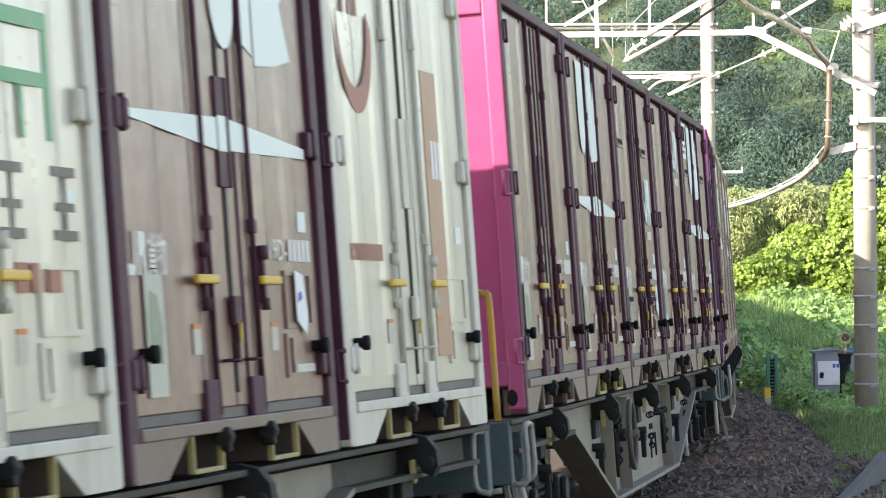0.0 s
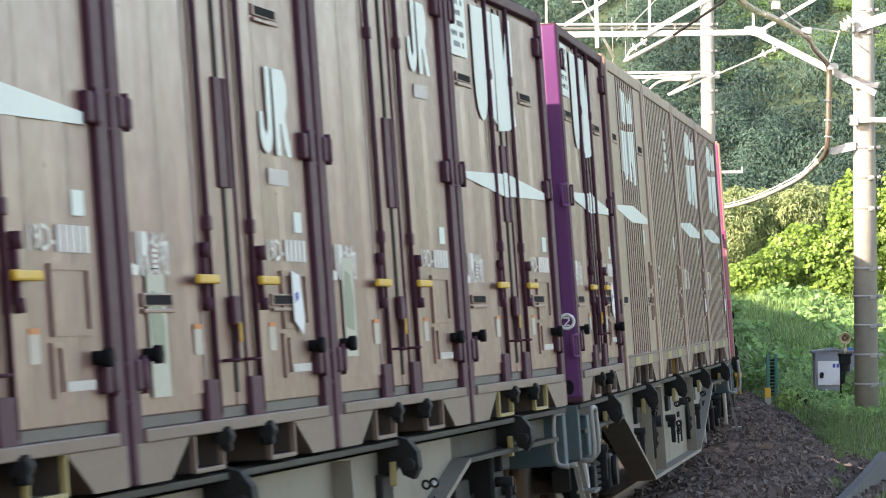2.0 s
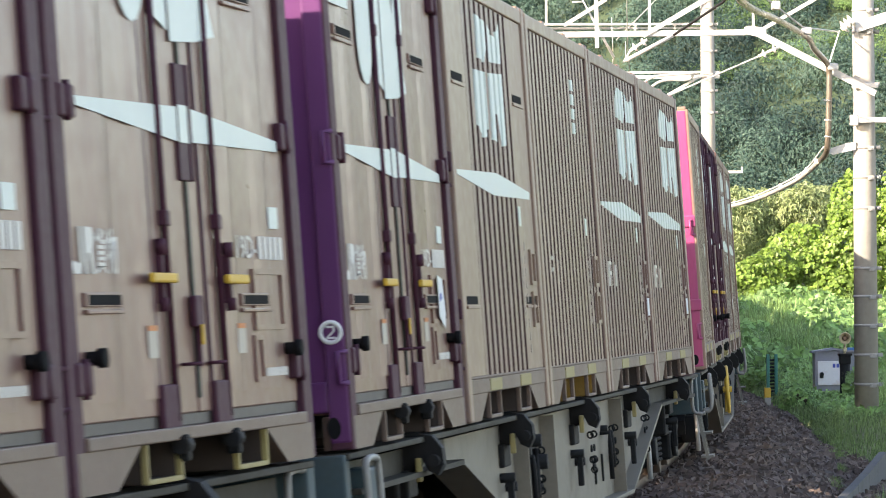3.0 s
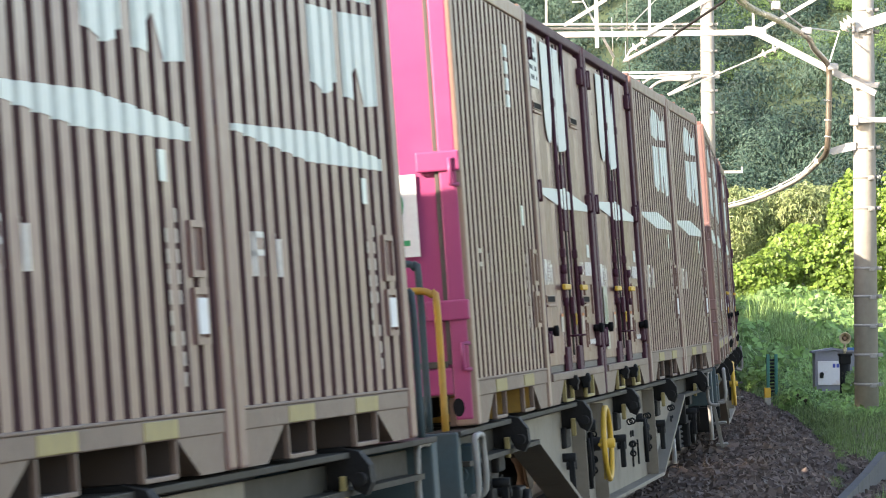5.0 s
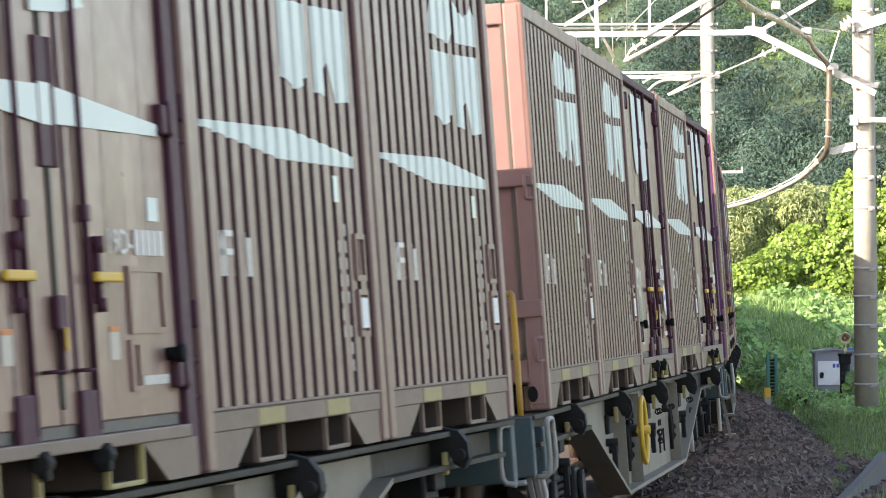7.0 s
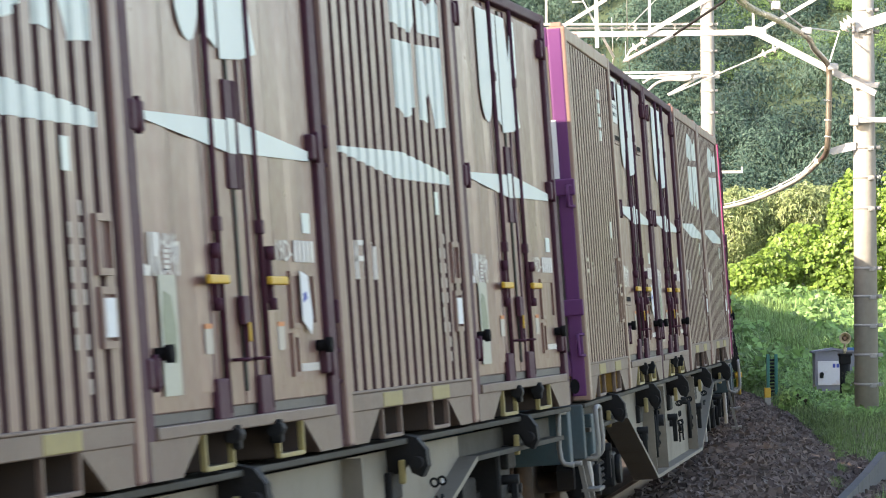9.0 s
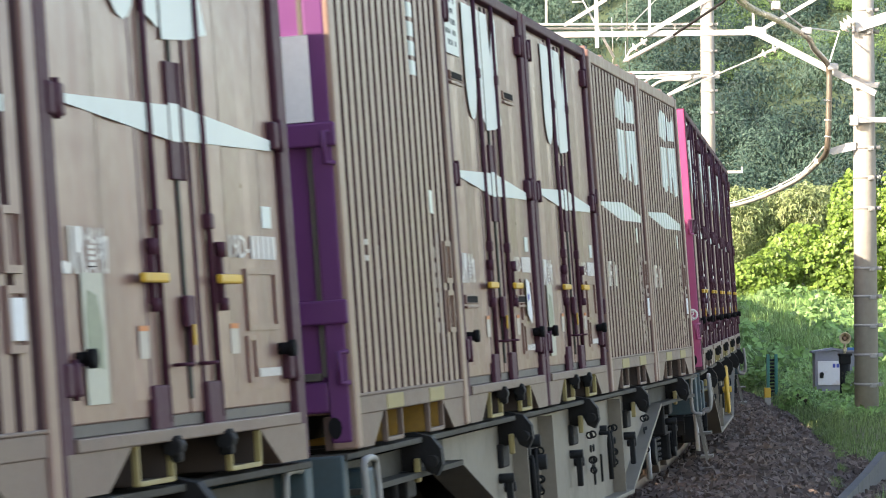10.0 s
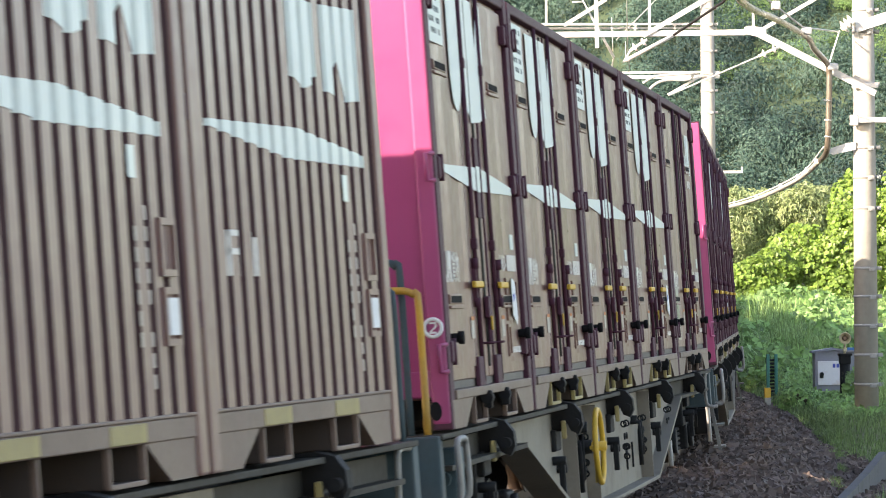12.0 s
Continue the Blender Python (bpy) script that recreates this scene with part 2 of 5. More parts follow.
# ---- ground ----
SOIL = material("verge soil", (0.15, 0.14, 0.085), 0.95, vary=0.3, scale=3, dirt=0.5, dirt_colour=(0.08, 0.10, 0.045), bump=0.03, bump_scale=8)
BALLAST = material("ballast stone", (0.105, 0.080, 0.070), 0.85, vary=0.2, scale=20, island=0.7, bump=0.004, bump_scale=60)
BED = material("ballast bed", (0.055, 0.045, 0.042), 0.95, vary=0.3, scale=12, bump=0.03, bump_scale=25)
KUDZU = material("kudzu leaf", (0.185, 0.295, 0.055), 0.45, vary=0.12, scale=2, island=0.8, trans=0.4)
PALE_LEAF = material("pale narrow leaf", (0.30, 0.37, 0.17), 0.5, vary=0.12, scale=2, island=0.7, trans=0.35)
GRASS = material("grass blade", (0.25, 0.385, 0.135), 0.5, vary=0.12, scale=2, island=0.8, trans=0.35)
DULL_GRASS = material("dull verge grass", (0.165, 0.245, 0.085), 0.6, vary=0.15, scale=2, island=0.8, trans=0.3)
WEED = material("broad weed leaf", (0.185, 0.33, 0.105), 0.5, vary=0.12, scale=2, island=0.8, trans=0.3)
# distance haze worked into these leaf colours as extra blue
HAZY_FOREST = [material("forest leaf dark", (0.021, 0.054, 0.047), 0.6, vary=0.12, scale=0.4, island=0.5, trans=0.25), material("forest leaf", (0.038, 0.086, 0.066), 0.6, vary=0.12, scale=0.4, island=0.4, trans=0.25), material("forest leaf pale", (0.063, 0.122, 0.090), 0.6, vary=0.12, scale=0.4, island=0.4, trans=0.25)]
MEADOW = material("hill grass", (0.125, 0.225, 0.080), 0.6, vary=0.15, scale=0.4, island=0.6, trans=0.3)
DARK_CONCRETE = material("dark mottled concrete", (0.075, 0.076, 0.08), 0.8, vary=0.2, scale=4, dirt=0.5, dirt_colour=(0.05, 0.055, 0.04), bump=0.004)
BARK = material("bark", (0.09, 0.07, 0.05), 0.9, vary=0.25, scale=10, bump=0.01)
UP = Vector((0, 0, 1))


def near_line(x, y):
    """How far along the track, and how far to its right, the point lies."""
    s = y - TY
    for _ in range(4):
        tx, ty, ph = line(s)
        s += (y - ty) * math.cos(ph) + (x - tx) * math.sin(ph)
    tx, ty, ph = line(s)
    return s, (x - tx) * math.cos(ph) - (y - ty) * math.sin(ph)


def height(x, y):
    """The ground: low by the line, a verge to the right, a bank and then the hill behind."""
    if not (-60 < y < 150):
        n = x - 3.0
    else:
        s, n = near_line(x, y)
    z = -0.32
    if n > 2.2:
        z -= 0.20 * min((n - 2.2) / 0.5, 1) * max(0, min(1, (58 - y) / 8))
    if y > 52 and n > 1.9:
        z += 0.30 * min((y - 52) / 8, 1) * min((n - 1.9) / 0.8, 1)
    if y > 84 and n > 2.2:
        k = min((y - 84) / 32, 1)
        z += 1.5 * k * min((n - 2.2) / 1.6, 1)
    if y > 128:
        z += min((y - 128) * 0.05, 1.5) * min(max((n - 2.6) / 3, 0), 1)
    if y > 150:
        z += min((y - 150) * 0.42, 110) * max(0.0, min(1.0, (106 - abs(x)) / 45)) + 0.8 * math.sin(x * 0.31 + 1) * min((y - 150) / 20, 1)
    return z


def build_ground():
    bm = bmesh.new()
    ys = [-1500, -600, -200, -60] + [k * 2.0 for k in range(-20, 75)] + [150.2, 154, 158, 162, 166, 172, 180, 190, 205, 225, 250, 290, 340, 420, 600, 1000, 2500]
    xs = [-2500, -800, -300, -120, -60, -40, -28] + [k * 0.8 for k in range(-30, 41)] + [36, 44, 56, 80, 130, 300, 800, 2500]
    grid = [[bm.verts.new((x, y, height(x, y))) for x in xs] for y in ys]
    for a, b in zip(grid, grid[1:]):
        for i in range(len(xs) - 1):
            f = bm.faces.new((a[i], a[i + 1], b[i + 1], b[i]))
            f.smooth = True
    me = bpy.data.meshes.new("ground")
    bm.to_mesh(me)
    bm.free()
    me.materials.append(SOIL)
    me.materials.append(material("forest floor", (0.045, 0.072, 0.034), 0.95, vary=0.5, scale=0.35, bump=0.05, bump_scale=3))
    for f in me.polygons:
        f.material_index = 1 if f.center.y > 118 else 0
    tagged(new("ground", me), "weedy soil verge rising to a wooded hill", "ground", kind="structure")


def bed_height(n):
    """Top of the ballast across the track; it leans with the rails."""
    if n < 1.55:
        return -0.13 + 0.07 * max(n, -1.55)
    return -0.02 - 0.32 * (n - 1.55)


def build_track():
    bm = bmesh.new()
    ns = [-3.4, -2.0, -1.55, -0.8, 0, 0.8, 1.55, 1.9, 2.3, 2.75, 3.1]
    rows = []
    for k in range(-45, 75):
        s = k * 1.6
        row = []
        for n in ns:
            x, y = beside(s, n)
            row.append(bm.verts.new((x, y, bed_height(n) if n > -1.6 else -0.24 - 0.3 * (-1.55 - n))))
        rows.append(row)
    for a, b in zip(rows, rows[1:]):
        for i in range(len(ns) - 1):
            bm.faces.new((a[i], a[i + 1], b[i + 1], b[i]))
    me = bpy.data.meshes.new("track_bed")
    bm.to_mesh(me)
    bm.free()
    me.materials.append(BED)
    bed = tagged(new("track_bed", me), "dark purple-brown crushed stone track bed", "track bed", kind="structure")
    tagged(stones("ballast", 27000), "loose purple-brown ballast stones beside the rails", "ballast", kind="stuff")
    track = thing("railway_track", "canted curved railway track with steel rails on sleepers", "track", kind="structure")
    for n in (-0.5335, 0.5335):
        bm = bmesh.new()
        prof = [(-0.06, -0.15), (0.06, -0.15), (0.06, -0.14), (0.01, -0.11), (0.01, -0.04), (0.032, -0.03), (0.032, 0), (-0.032, 0), (-0.032, -0.03), (-0.01, -0.04), (-0.01, -0.11), (-0.06, -0.14)]
        rows = []
        for k in range(-40, 70):
            row = []
            for a, z in prof:
                x, y = beside(k * 1.7, n + a)
                row.append(bm.verts.new((x, y, z + n * CANT)))
            rows.append(row)
        for a, b in zip(rows, rows[1:]):
            for i in range(len(prof)):
                bm.faces.new((a[i], b[i], b[(i + 1) % len(prof)], a[(i + 1) % len(prof)]))
        me = bpy.data.meshes.new("rail")
        bmesh.ops.recalc_face_normals(bm, faces=bm.faces)
        bm.to_mesh(me)
        bm.free()
        me.materials.append(material("worn rail steel", (0.16, 0.11, 0.08), 0.45, metal=0.6, vary=0.2, scale=5))
        new("rail", me).parent = track
    for k in range(-16, 150):
        x, y, ph = line(k * 0.6)
        part("sleeper", "sleeper", lambda bm: box(bm, -1.0, 1.0, -0.11, 0.11, -0.30, -0.152, 0.015), CONCRETE, track, at=pose(x, y, 0, 0, -math.degrees(CANT), -math.degrees(ph)))


def joined(name, verts, faces, mat):
    me = bpy.data.meshes.new(name)
    me.from_pydata(verts.tolist(), [], faces.tolist())
    me.materials.append(mat)
    return me


def stones(name, count):
    """Broken stones: squashed, skewed cubes scattered over the shoulder of the bed."""
    rng = np.random.default_rng(4)
    cube = np.array([(x, y, z) for z in (-1, 1) for y in (-1, 1) for x in (-1, 1)], float) * 0.5
    quads = np.array(((0, 2, 3, 1), (4, 5, 7, 6), (0, 1, 5, 4), (2, 6, 7, 3), (0, 4, 6, 2), (1, 3, 7, 5)))
    vs, fs = [], []
    for i in range(count):
        s = -2 + 62 * rng.random() ** 1.25
        n = 0.62 + 2.4 * rng.random()
        x, y = beside(s, n)
        size = rng.uniform(0.04, 0.10)
        v = cube * rng.uniform(0.6, 1.1, 3) * size + rng.normal(0, size * 0.13, (8, 3))
        v[4:, :2] *= rng.uniform(0.45, 0.9)
        rot = np.array(Euler(rng.uniform(-3, 3, 3)).to_matrix())
        v = v @ rot.T + (x, y, bed_height(n) + rng.uniform(-0.01, 0.035))
        vs.append(v)
        fs.append(quads + 8 * i)
    return new(name, joined(name, np.concatenate(vs), np.concatenate(fs), BALLAST))


def leaves(name, centres, facing, sizes, aspect, mat, seed, droop=0.35, spread=0.45):
    """Many folded leaves, each a kite of four corners, turned about the way they face."""
    rng = np.random.default_rng(seed)
    n = len(centres)
    f = facing + rng.normal(0, spread, (n, 3))
    f /= np.linalg.norm(f, axis=1)[:, None] + 1e-9
    a = rng.normal(0, 1, (n, 3)) + np.array((0, 0, -droop * 3))
    a -= (a * f).sum(1)[:, None] * f
    a /= np.linalg.norm(a, axis=1)[:, None] + 1e-9
    b = np.cross(f, a)
    L = sizes[:, None]
    base, tip = centres - a * L * 0.5, centres + a * L * 0.5
    mid = centres - a * L * 0.08
    left = mid + b * L * aspect * 0.5 + f * L * 0.10
    right = mid - b * L * aspect * 0.5 + f * L * 0.10
    v = np.stack((base, right, tip, left), 1).reshape(-1, 3)
    k = np.arange(n)[:, None] * 4
    faces = np.concatenate((k + np.array((0, 1, 2)), k + np.array((0, 2, 3))))
    return joined(name, v, faces, mat)


def blades(name, roots, lengths, widths, mat, seed, lean=0.5):
    """Grass: each blade two bent, tapering pieces."""
    rng = np.random.default_rng(seed)
    n = len(roots)
    ang = rng.uniform(0, 2 * math.pi, n)
    d = np.stack((np.cos(ang), np.sin(ang), np.zeros(n)), 1)
    side = np.stack((-np.sin(ang), np.cos(ang), np.zeros(n)), 1)
    ln = (lean * rng.uniform(0.2, 1.3, n))[:, None]
    L, W = lengths[:, None], widths[:, None]
    up = np.array((0, 0, 1.0))
    mid = roots + up * L * 0.6 + d * L * ln * 0.35
    tip = roots + up * L * (1.0 - 0.35 * ln) + d * L * ln
    v = np.stack((roots - side * W / 2, roots + side * W / 2, mid + side * W * 0.4, mid - side * W * 0.4, tip), 1).reshape(-1, 3)
    k = np.arange(n)[:, None] * 5
    faces = np.concatenate((k + np.array((0, 1, 2)), k + np.array((0, 2, 3)), k + np.array((3, 2, 4))))
    return joined(name, v, faces, mat)


def shell(rng, blobs, count, inner=0.75):
    """Points and outward ways on lumpy ellipsoids (x, y, z, rx, ry, rz)."""
    w = np.array([b[3] * b[5] for b in blobs])
    pick = rng.choice(len(blobs), count, p=w / w.sum())
    d = rng.normal(0, 1, (count, 3))
    d /= np.linalg.norm(d, axis=1)[:, None]
    d[:, 1] -= 0.35 * (rng.random(count) < 0.7)
    B = np.array(blobs)[pick]
    lump = 1 + 0.16 * np.sin(d[:, 0] * 5 + pick) * np.cos(d[:, 2] * 6 + pick * 2) + 0.1 * np.sin(d[:, 1] * 11 + d[:, 2] * 9)
    rad = (inner + (1 - inner) * rng.random(count) ** 0.4) * lump
    return B[:, :3] + d * B[:, 3:] * rad[:, None], d + np.array((0, -0.2, 0.35))


def bush(name, label, blobs, count, size, aspect, mat, seed):
    rng = np.random.default_rng(seed)
    b = thing(name, label, "bush")
    x, y = blobs[0][0], blobs[0][1]
    z = height(x, y)
    b.matrix_basis = Matrix.Translation((x, y, z))
    p, d = shell(rng, blobs, count)
    p -= np.array((x, y, z))
    me = leaves(name + " foliage", p, d, rng.uniform(0.6, 1.25, count) * size, aspect, mat, seed)
    new("foliage", me).parent = b
    bm = bmesh.new()
    for q in blobs:
        tip = Vector((q[0] - x, q[1] - y, q[2] - z + q[5] * 0.5))
        foot = Vector((0.5 * tip.x, 0.5 * tip.y, height(x + 0.5 * tip.x, y + 0.5 * tip.y) - z))
        tube(bm, spline([foot, (foot + tip) / 2 + Vector((0.15, 0.05, 0)), tip], 4), 0.035, 6)
        for k in range(4):
            a = k * 1.6 + seed
            rod(bm, (foot + tip) / 2 + Vector((0.15, 0.05, 0)), tip + Vector((q[3] * 0.7 * math.cos(a), q[4] * 0.7 * math.sin(a), 0)), 0.015, 5, 0.006)
    me = bpy.data.meshes.new("stems")
    bm.to_mesh(me)
    bm.free()
    me.materials.append(BARK)
    new("stems", me).parent = b


def build_green():
    rng = np.random.default_rng(11)
    # tall grass and weeds on the bank beyond the bend
    def scatter(count, y0, y1, x_right, edge, power=1.0):
        pts = []
        while len(pts) < count:
            y = y0 + (y1 - y0) * rng.random() ** power
            s = y - TY
            x0 = line(s + 1.0)[0] + edge
            x = x0 + (x_right(y) - x0) * rng.random()
            pts.append((x, y, height(x, y)))
        return np.array(pts)
    right = lambda y: 0.1105 * y + 0.7
    p = scatter(26000, 84, 116, right, 2.3)
    tuft = np.clip(0.55 + 0.5 * np.sin(p[:, 0] * 2.3 + np.sin(p[:, 1] * 0.8) * 2) * np.sin(p[:, 1] * 0.9 + p[:, 0]), 0.2, 1.1)
    tagged(new("bank_grass", blades("bank grass", p, rng.uniform(0.35, 1.15, len(p)) * tuft, rng.uniform(0.010, 0.028, len(p)), GRASS, 1, 0.9)), "long pale green grass drooping on the bank", "grass", kind="stuff")
    p = scatter(26000, 82, 116, right, 2.2)
    lump = np.clip(0.5 + 0.6 * np.sin(p[:, 0] * 1.9 + 1.3 * np.sin(p[:, 1] * 0.7)) * np.cos(p[:, 1] * 0.8 - p[:, 0] * 0.6), 0.05, 1.1)
    p[:, 2] += rng.uniform(0.05, 0.75, len(p)) * lump
    tagged(new("bank_weeds", leaves("bank weeds", p, np.tile((0, -0.5, 0.8), (len(p), 1)), rng.uniform(0.08, 0.24, len(p)) * (0.7 + 0.5 * lump), 0.75, WEED, 2, spread=0.6)), "broad-leaved weeds mixed in the grass of the bank", "weeds", kind="stuff")
    # verge between ballast and pole
    p = scatter(36000, 50, 86, right, 2.12, 0.9)
    tagged(new("verge_grass", blades("verge grass", p, rng.uniform(0.08, 0.30, len(p)) * np.where(p[:, 0] > 0.088 * p[:, 1], 0.55, 0.9), rng.uniform(0.005, 0.013, len(p)), DULL_GRASS, 3, 0.6)), "soft green grass on the verge beside the ballast", "grass", kind="stuff")
    p = scatter(15000, 60, 86, right, 2.5)
    p[:, 2] += rng.uniform(0.04, 0.45, len(p)) * rng.random(len(p)) * np.where((p[:, 0] > 0.088 * p[:, 1]) & (p[:, 1] < 74.5), 0.35, 1)
    tagged(new("verge_weeds", leaves("verge weeds", p, np.tile((0, -0.5, 0.8), (len(p), 1)), rng.uniform(0.05, 0.14, len(p)), 0.6, WEED, 4)), "leafy weeds round the pole and cabinet", "weeds", kind="stuff")
    p = scatter(14000, 40, 60, lambda y: 0.098 * y - 0.02 if y > 46 else 0.093 * y + 0.1, 2.3)
    tagged(new("kerb_grass", blades("kerb grass", p, rng.uniform(0.08, 0.26, len(p)) * (0.75 + 0.35 * np.sin(p[:, 1] * 1.3 + p[:, 0] * 2)), rng.uniform(0.004, 0.009, len(p)), DULL_GRASS, 5, 0.6)), "short dull grass growing against the concrete kerb", "grass", kind="stuff")
    t = rng.random(5200)
    p = np.stack((0.1505 * (32 + 26 * t) - 2.0 + rng.uniform(0.16, 0.75, len(t)), 32 + 26 * t, np.full(len(t), -0.42)), 1)
    tagged(new("path_grass", blades("path grass", p, rng.uniform(0.06, 0.26, len(p)), rng.uniform(0.004, 0.01, len(p)), GRASS, 6, 0.7)), "grass between the kerb wall and the path", "grass", kind="stuff")
    bush("low_shrub", "low brown-green shrub beside the yellow marker post", [(5.95, 68.5, 0.02, 0.34, 0.3, 0.26), (6.25, 69.0, -0.05, 0.3, 0.3, 0.2)], 900, 0.10, 0.6, WEED, 51)
    bush("low_shrub", "leafy weeds grown up round the lamp post", [(7.10, 70.6, 0.15, 0.16, 0.14, 0.38), (7.28, 70.4, 0.3, 0.14, 0.12, 0.3)], 420, 0.12, 0.75, WEED, 52)

    p = scatter(5200, 58, 84, right, 2.6)
    p = p[(np.sin(p[:, 0] * 3.1 + p[:, 1] * 0.9) + 0.6 * np.sin(p[:, 1] * 1.7) > 0.35) & ((p[:, 0] < 0.089 * p[:, 1]) | (p[:, 0] > 0.1025 * p[:, 1]) | (p[:, 1] > 75))]
    tagged(new("tall_tufts", blades("tall tufts", p, rng.uniform(0.3, 0.85, len(p)), rng.uniform(0.006, 0.016, len(p)), GRASS, 8, 0.9)), "tall arching grass tufts round the pole foot", "grass", kind="stuff")
    # sunlit creeper over shrubs, and a pale-leaved shrub behind
    front = [("creeper_bush", [(8.7, 115, 2.05, 0.85, 0.8, 0.85), (9.3, 115.5, 2.5, 0.8, 0.8, 0.7)], 8000),
             ("creeper_bush", [(10.6, 116, 2.2, 1.15, 0.9, 1.1), (10.3, 117, 3.1, 1.0, 0.8, 0.8)], 5600),
             ("creeper_bush", [(11.8, 116, 3.0, 1.1, 0.9, 1.7), (11.9, 117, 4.5, 0.75, 0.7, 0.95), (11.2, 115, 1.9, 0.9, 0.6, 0.7)], 8000),
             ("creeper_bush", [(13.2, 116, 3.2, 1.2, 0.9, 1.9), (13.6, 117, 4.8, 1.0, 0.8, 1.0)], 6400)]
    # six unseen bushes right of the view, added for container sides to reflect
    for k in range(6):
        x = 15.6 + 2.3 * k
        front.append(("creeper_bush", [(x, 116, 2.6 + 0.5 * (k % 2), 1.4, 1.0, 1.9), (x + 0.8, 117, 4.3 + 0.4 * (k % 3), 1.1, 0.9, 1.1)], 3600))
    for k, (nm, blobs, count) in enumerate(front):
        bush(nm, "sunlit yellow-green creeper smothering shrubs on the bank", blobs, count, 0.145, 0.85, KUDZU, 20 + k)
    back = [[(8.4, 120, 3.7, 1.0, 0.9, 1.25), (9.4, 121, 4.0, 1.0, 0.9, 1.0)], [(10.5, 121, 4.0, 1.0, 0.9, 1.1), (11.3, 122, 4.2, 0.9, 0.9, 0.9)]]
    for k, blobs in enumerate(back):
        bush("pale_shrub", "pale green narrow-leaved shrub behind the creeper", blobs, 11000, 0.19, 0.3, PALE_LEAF, 40 + k)

    # the wooded hill: crowns of four greens, with open grassy slopes between them
    clearings = ((15.2, 179.3, 3.4, 1.5), (12.4, 177.0, 1.4, 0.9), (15.7, 172.6, 2.0, 1.3), (18.7, 171.2, 1.2, 2.2), (18.8, 177.5, 1.3, 1.6), (11.6, 171.6, 0.9, 0.9))
    tones, light = [[], [], []], []
    for k in range(900):
        x, y = rng.uniform(2, 22), rng.uniform(151, 188)
        open_slope = min(((x - cx) / rx) ** 2 + ((y - cy) / ry) ** 2 for cx, cy, rx, ry in clearings) < 1
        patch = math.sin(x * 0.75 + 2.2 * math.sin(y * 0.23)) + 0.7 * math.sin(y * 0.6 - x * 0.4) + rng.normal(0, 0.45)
        r = rng.uniform(0.35, 1.25)
        if open_slope and rng.random() < 0.86:
            light.append((x, y, height(x, y) + 0.1, r * 1.2, r * 1.1, r * 0.3))
        else:
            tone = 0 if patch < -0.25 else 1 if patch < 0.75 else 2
            tones[tone].append((x, y, height(x, y) + r * 0.5, r, r * 0.9, r * rng.uniform(0.7, 1.3)))
    for k in range(70):
        cx, cy, rx, ry = clearings[k % len(clearings)]
        light.append((cx + rx * rng.uniform(-0.9, 0.9), cy + ry * rng.uniform(-0.9, 0.9), 0, 0.9, 0.8, 0.25))
    light = [(x, y, height(x, y) + 0.1, rx, ry, rz) for x, y, _, rx, ry, rz in light]
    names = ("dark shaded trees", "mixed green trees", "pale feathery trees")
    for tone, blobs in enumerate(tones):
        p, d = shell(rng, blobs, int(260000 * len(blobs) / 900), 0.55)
        tagged(new("hill_wood", leaves("hill wood", p, d, rng.uniform(0.07, 0.22, len(p)), 0.42, HAZY_FOREST[tone], 60 + tone, spread=0.3)), names[tone] + " covering the hill", "woods", kind="stuff")
    p, d = shell(rng, light, 60000, 0.6)
    tagged(new("hill_meadow", leaves("hill meadow", p, d, rng.uniform(0.05, 0.16, len(p)), 0.35, MEADOW, 7, spread=0.3)), "lighter grass and fern clearings on the hill", "undergrowth", kind="stuff")


build_ground()
build_track()
build_green()


# ---- posts, gantries and wires ----
def concrete_pole(x, y, r0, r1, z1, bands):
    p = thing("catenary_pole", "weathered round concrete pole with steel bands", "pole", "line poles")
    p.matrix_basis = Matrix.Translation((x, y, height(x, y)))
    g = height(x, y)
    part("shaft", ("shaft", y), lambda bm: rod(bm, (0, 0, -0.2), (0, 0, z1 - g), r0, 32, r1), CONCRETE, p)
    for k, z in enumerate(bands):
        r = r0 + (r1 - r0) * (z - g) / (z1 - g)

        def band(bm, z=z, r=r):
            rod(bm, (0, 0, z - g - 0.022), (0, 0, z - g + 0.022), r + 0.008, 32)
            box(bm, r * 0.2, r * 0.75, -r - 0.03, -r + 0.03, z - g - 0.05, z - g + 0.02, 0.006)
            box(bm, r * 0.85, r + 0.07, -0.05, 0.05, z - g - 0.03, z - g + 0.03, 0.006)
            rod(bm, (r + 0.02, -0.09, z - g), (r + 0.02, 0.09, z - g), 0.018, 6)
            rod(bm, (r * 0.45, -r - 0.05, z - g - 0.02), (r * 0.45, -r + 0.02, z - g - 0.02), 0.02, 6)
        part("band", ("band", y, k), band, BAND, p, "bolted galvanised band")
    return p


def channel(bm, a, b, w, h):
    """A straight steel bar of oblong section from a to b."""
    a, b = Vector(a), Vector(b)
    d = (b - a).normalized()
    side = d.cross(UP) if abs(d.z) < 0.95 else Vector((1, 0, 0))
    side.normalize()
    up = side.cross(d)
    vs = []
    for p in (a, b):
        vs += [bm.verts.new(p + side * (sx * w / 2) + up * (sz * h / 2)) for sx, sz in ((-1, -1), (1, -1), (1, 1), (-1, 1))]
    for f in ((0, 1, 2, 3), (7, 6, 5, 4), (0, 4, 5, 1), (1, 5, 6, 2), (2, 6, 7, 3), (3, 7, 4, 0)):
        bm.faces.new([vs[i] for i in f])
    return bm


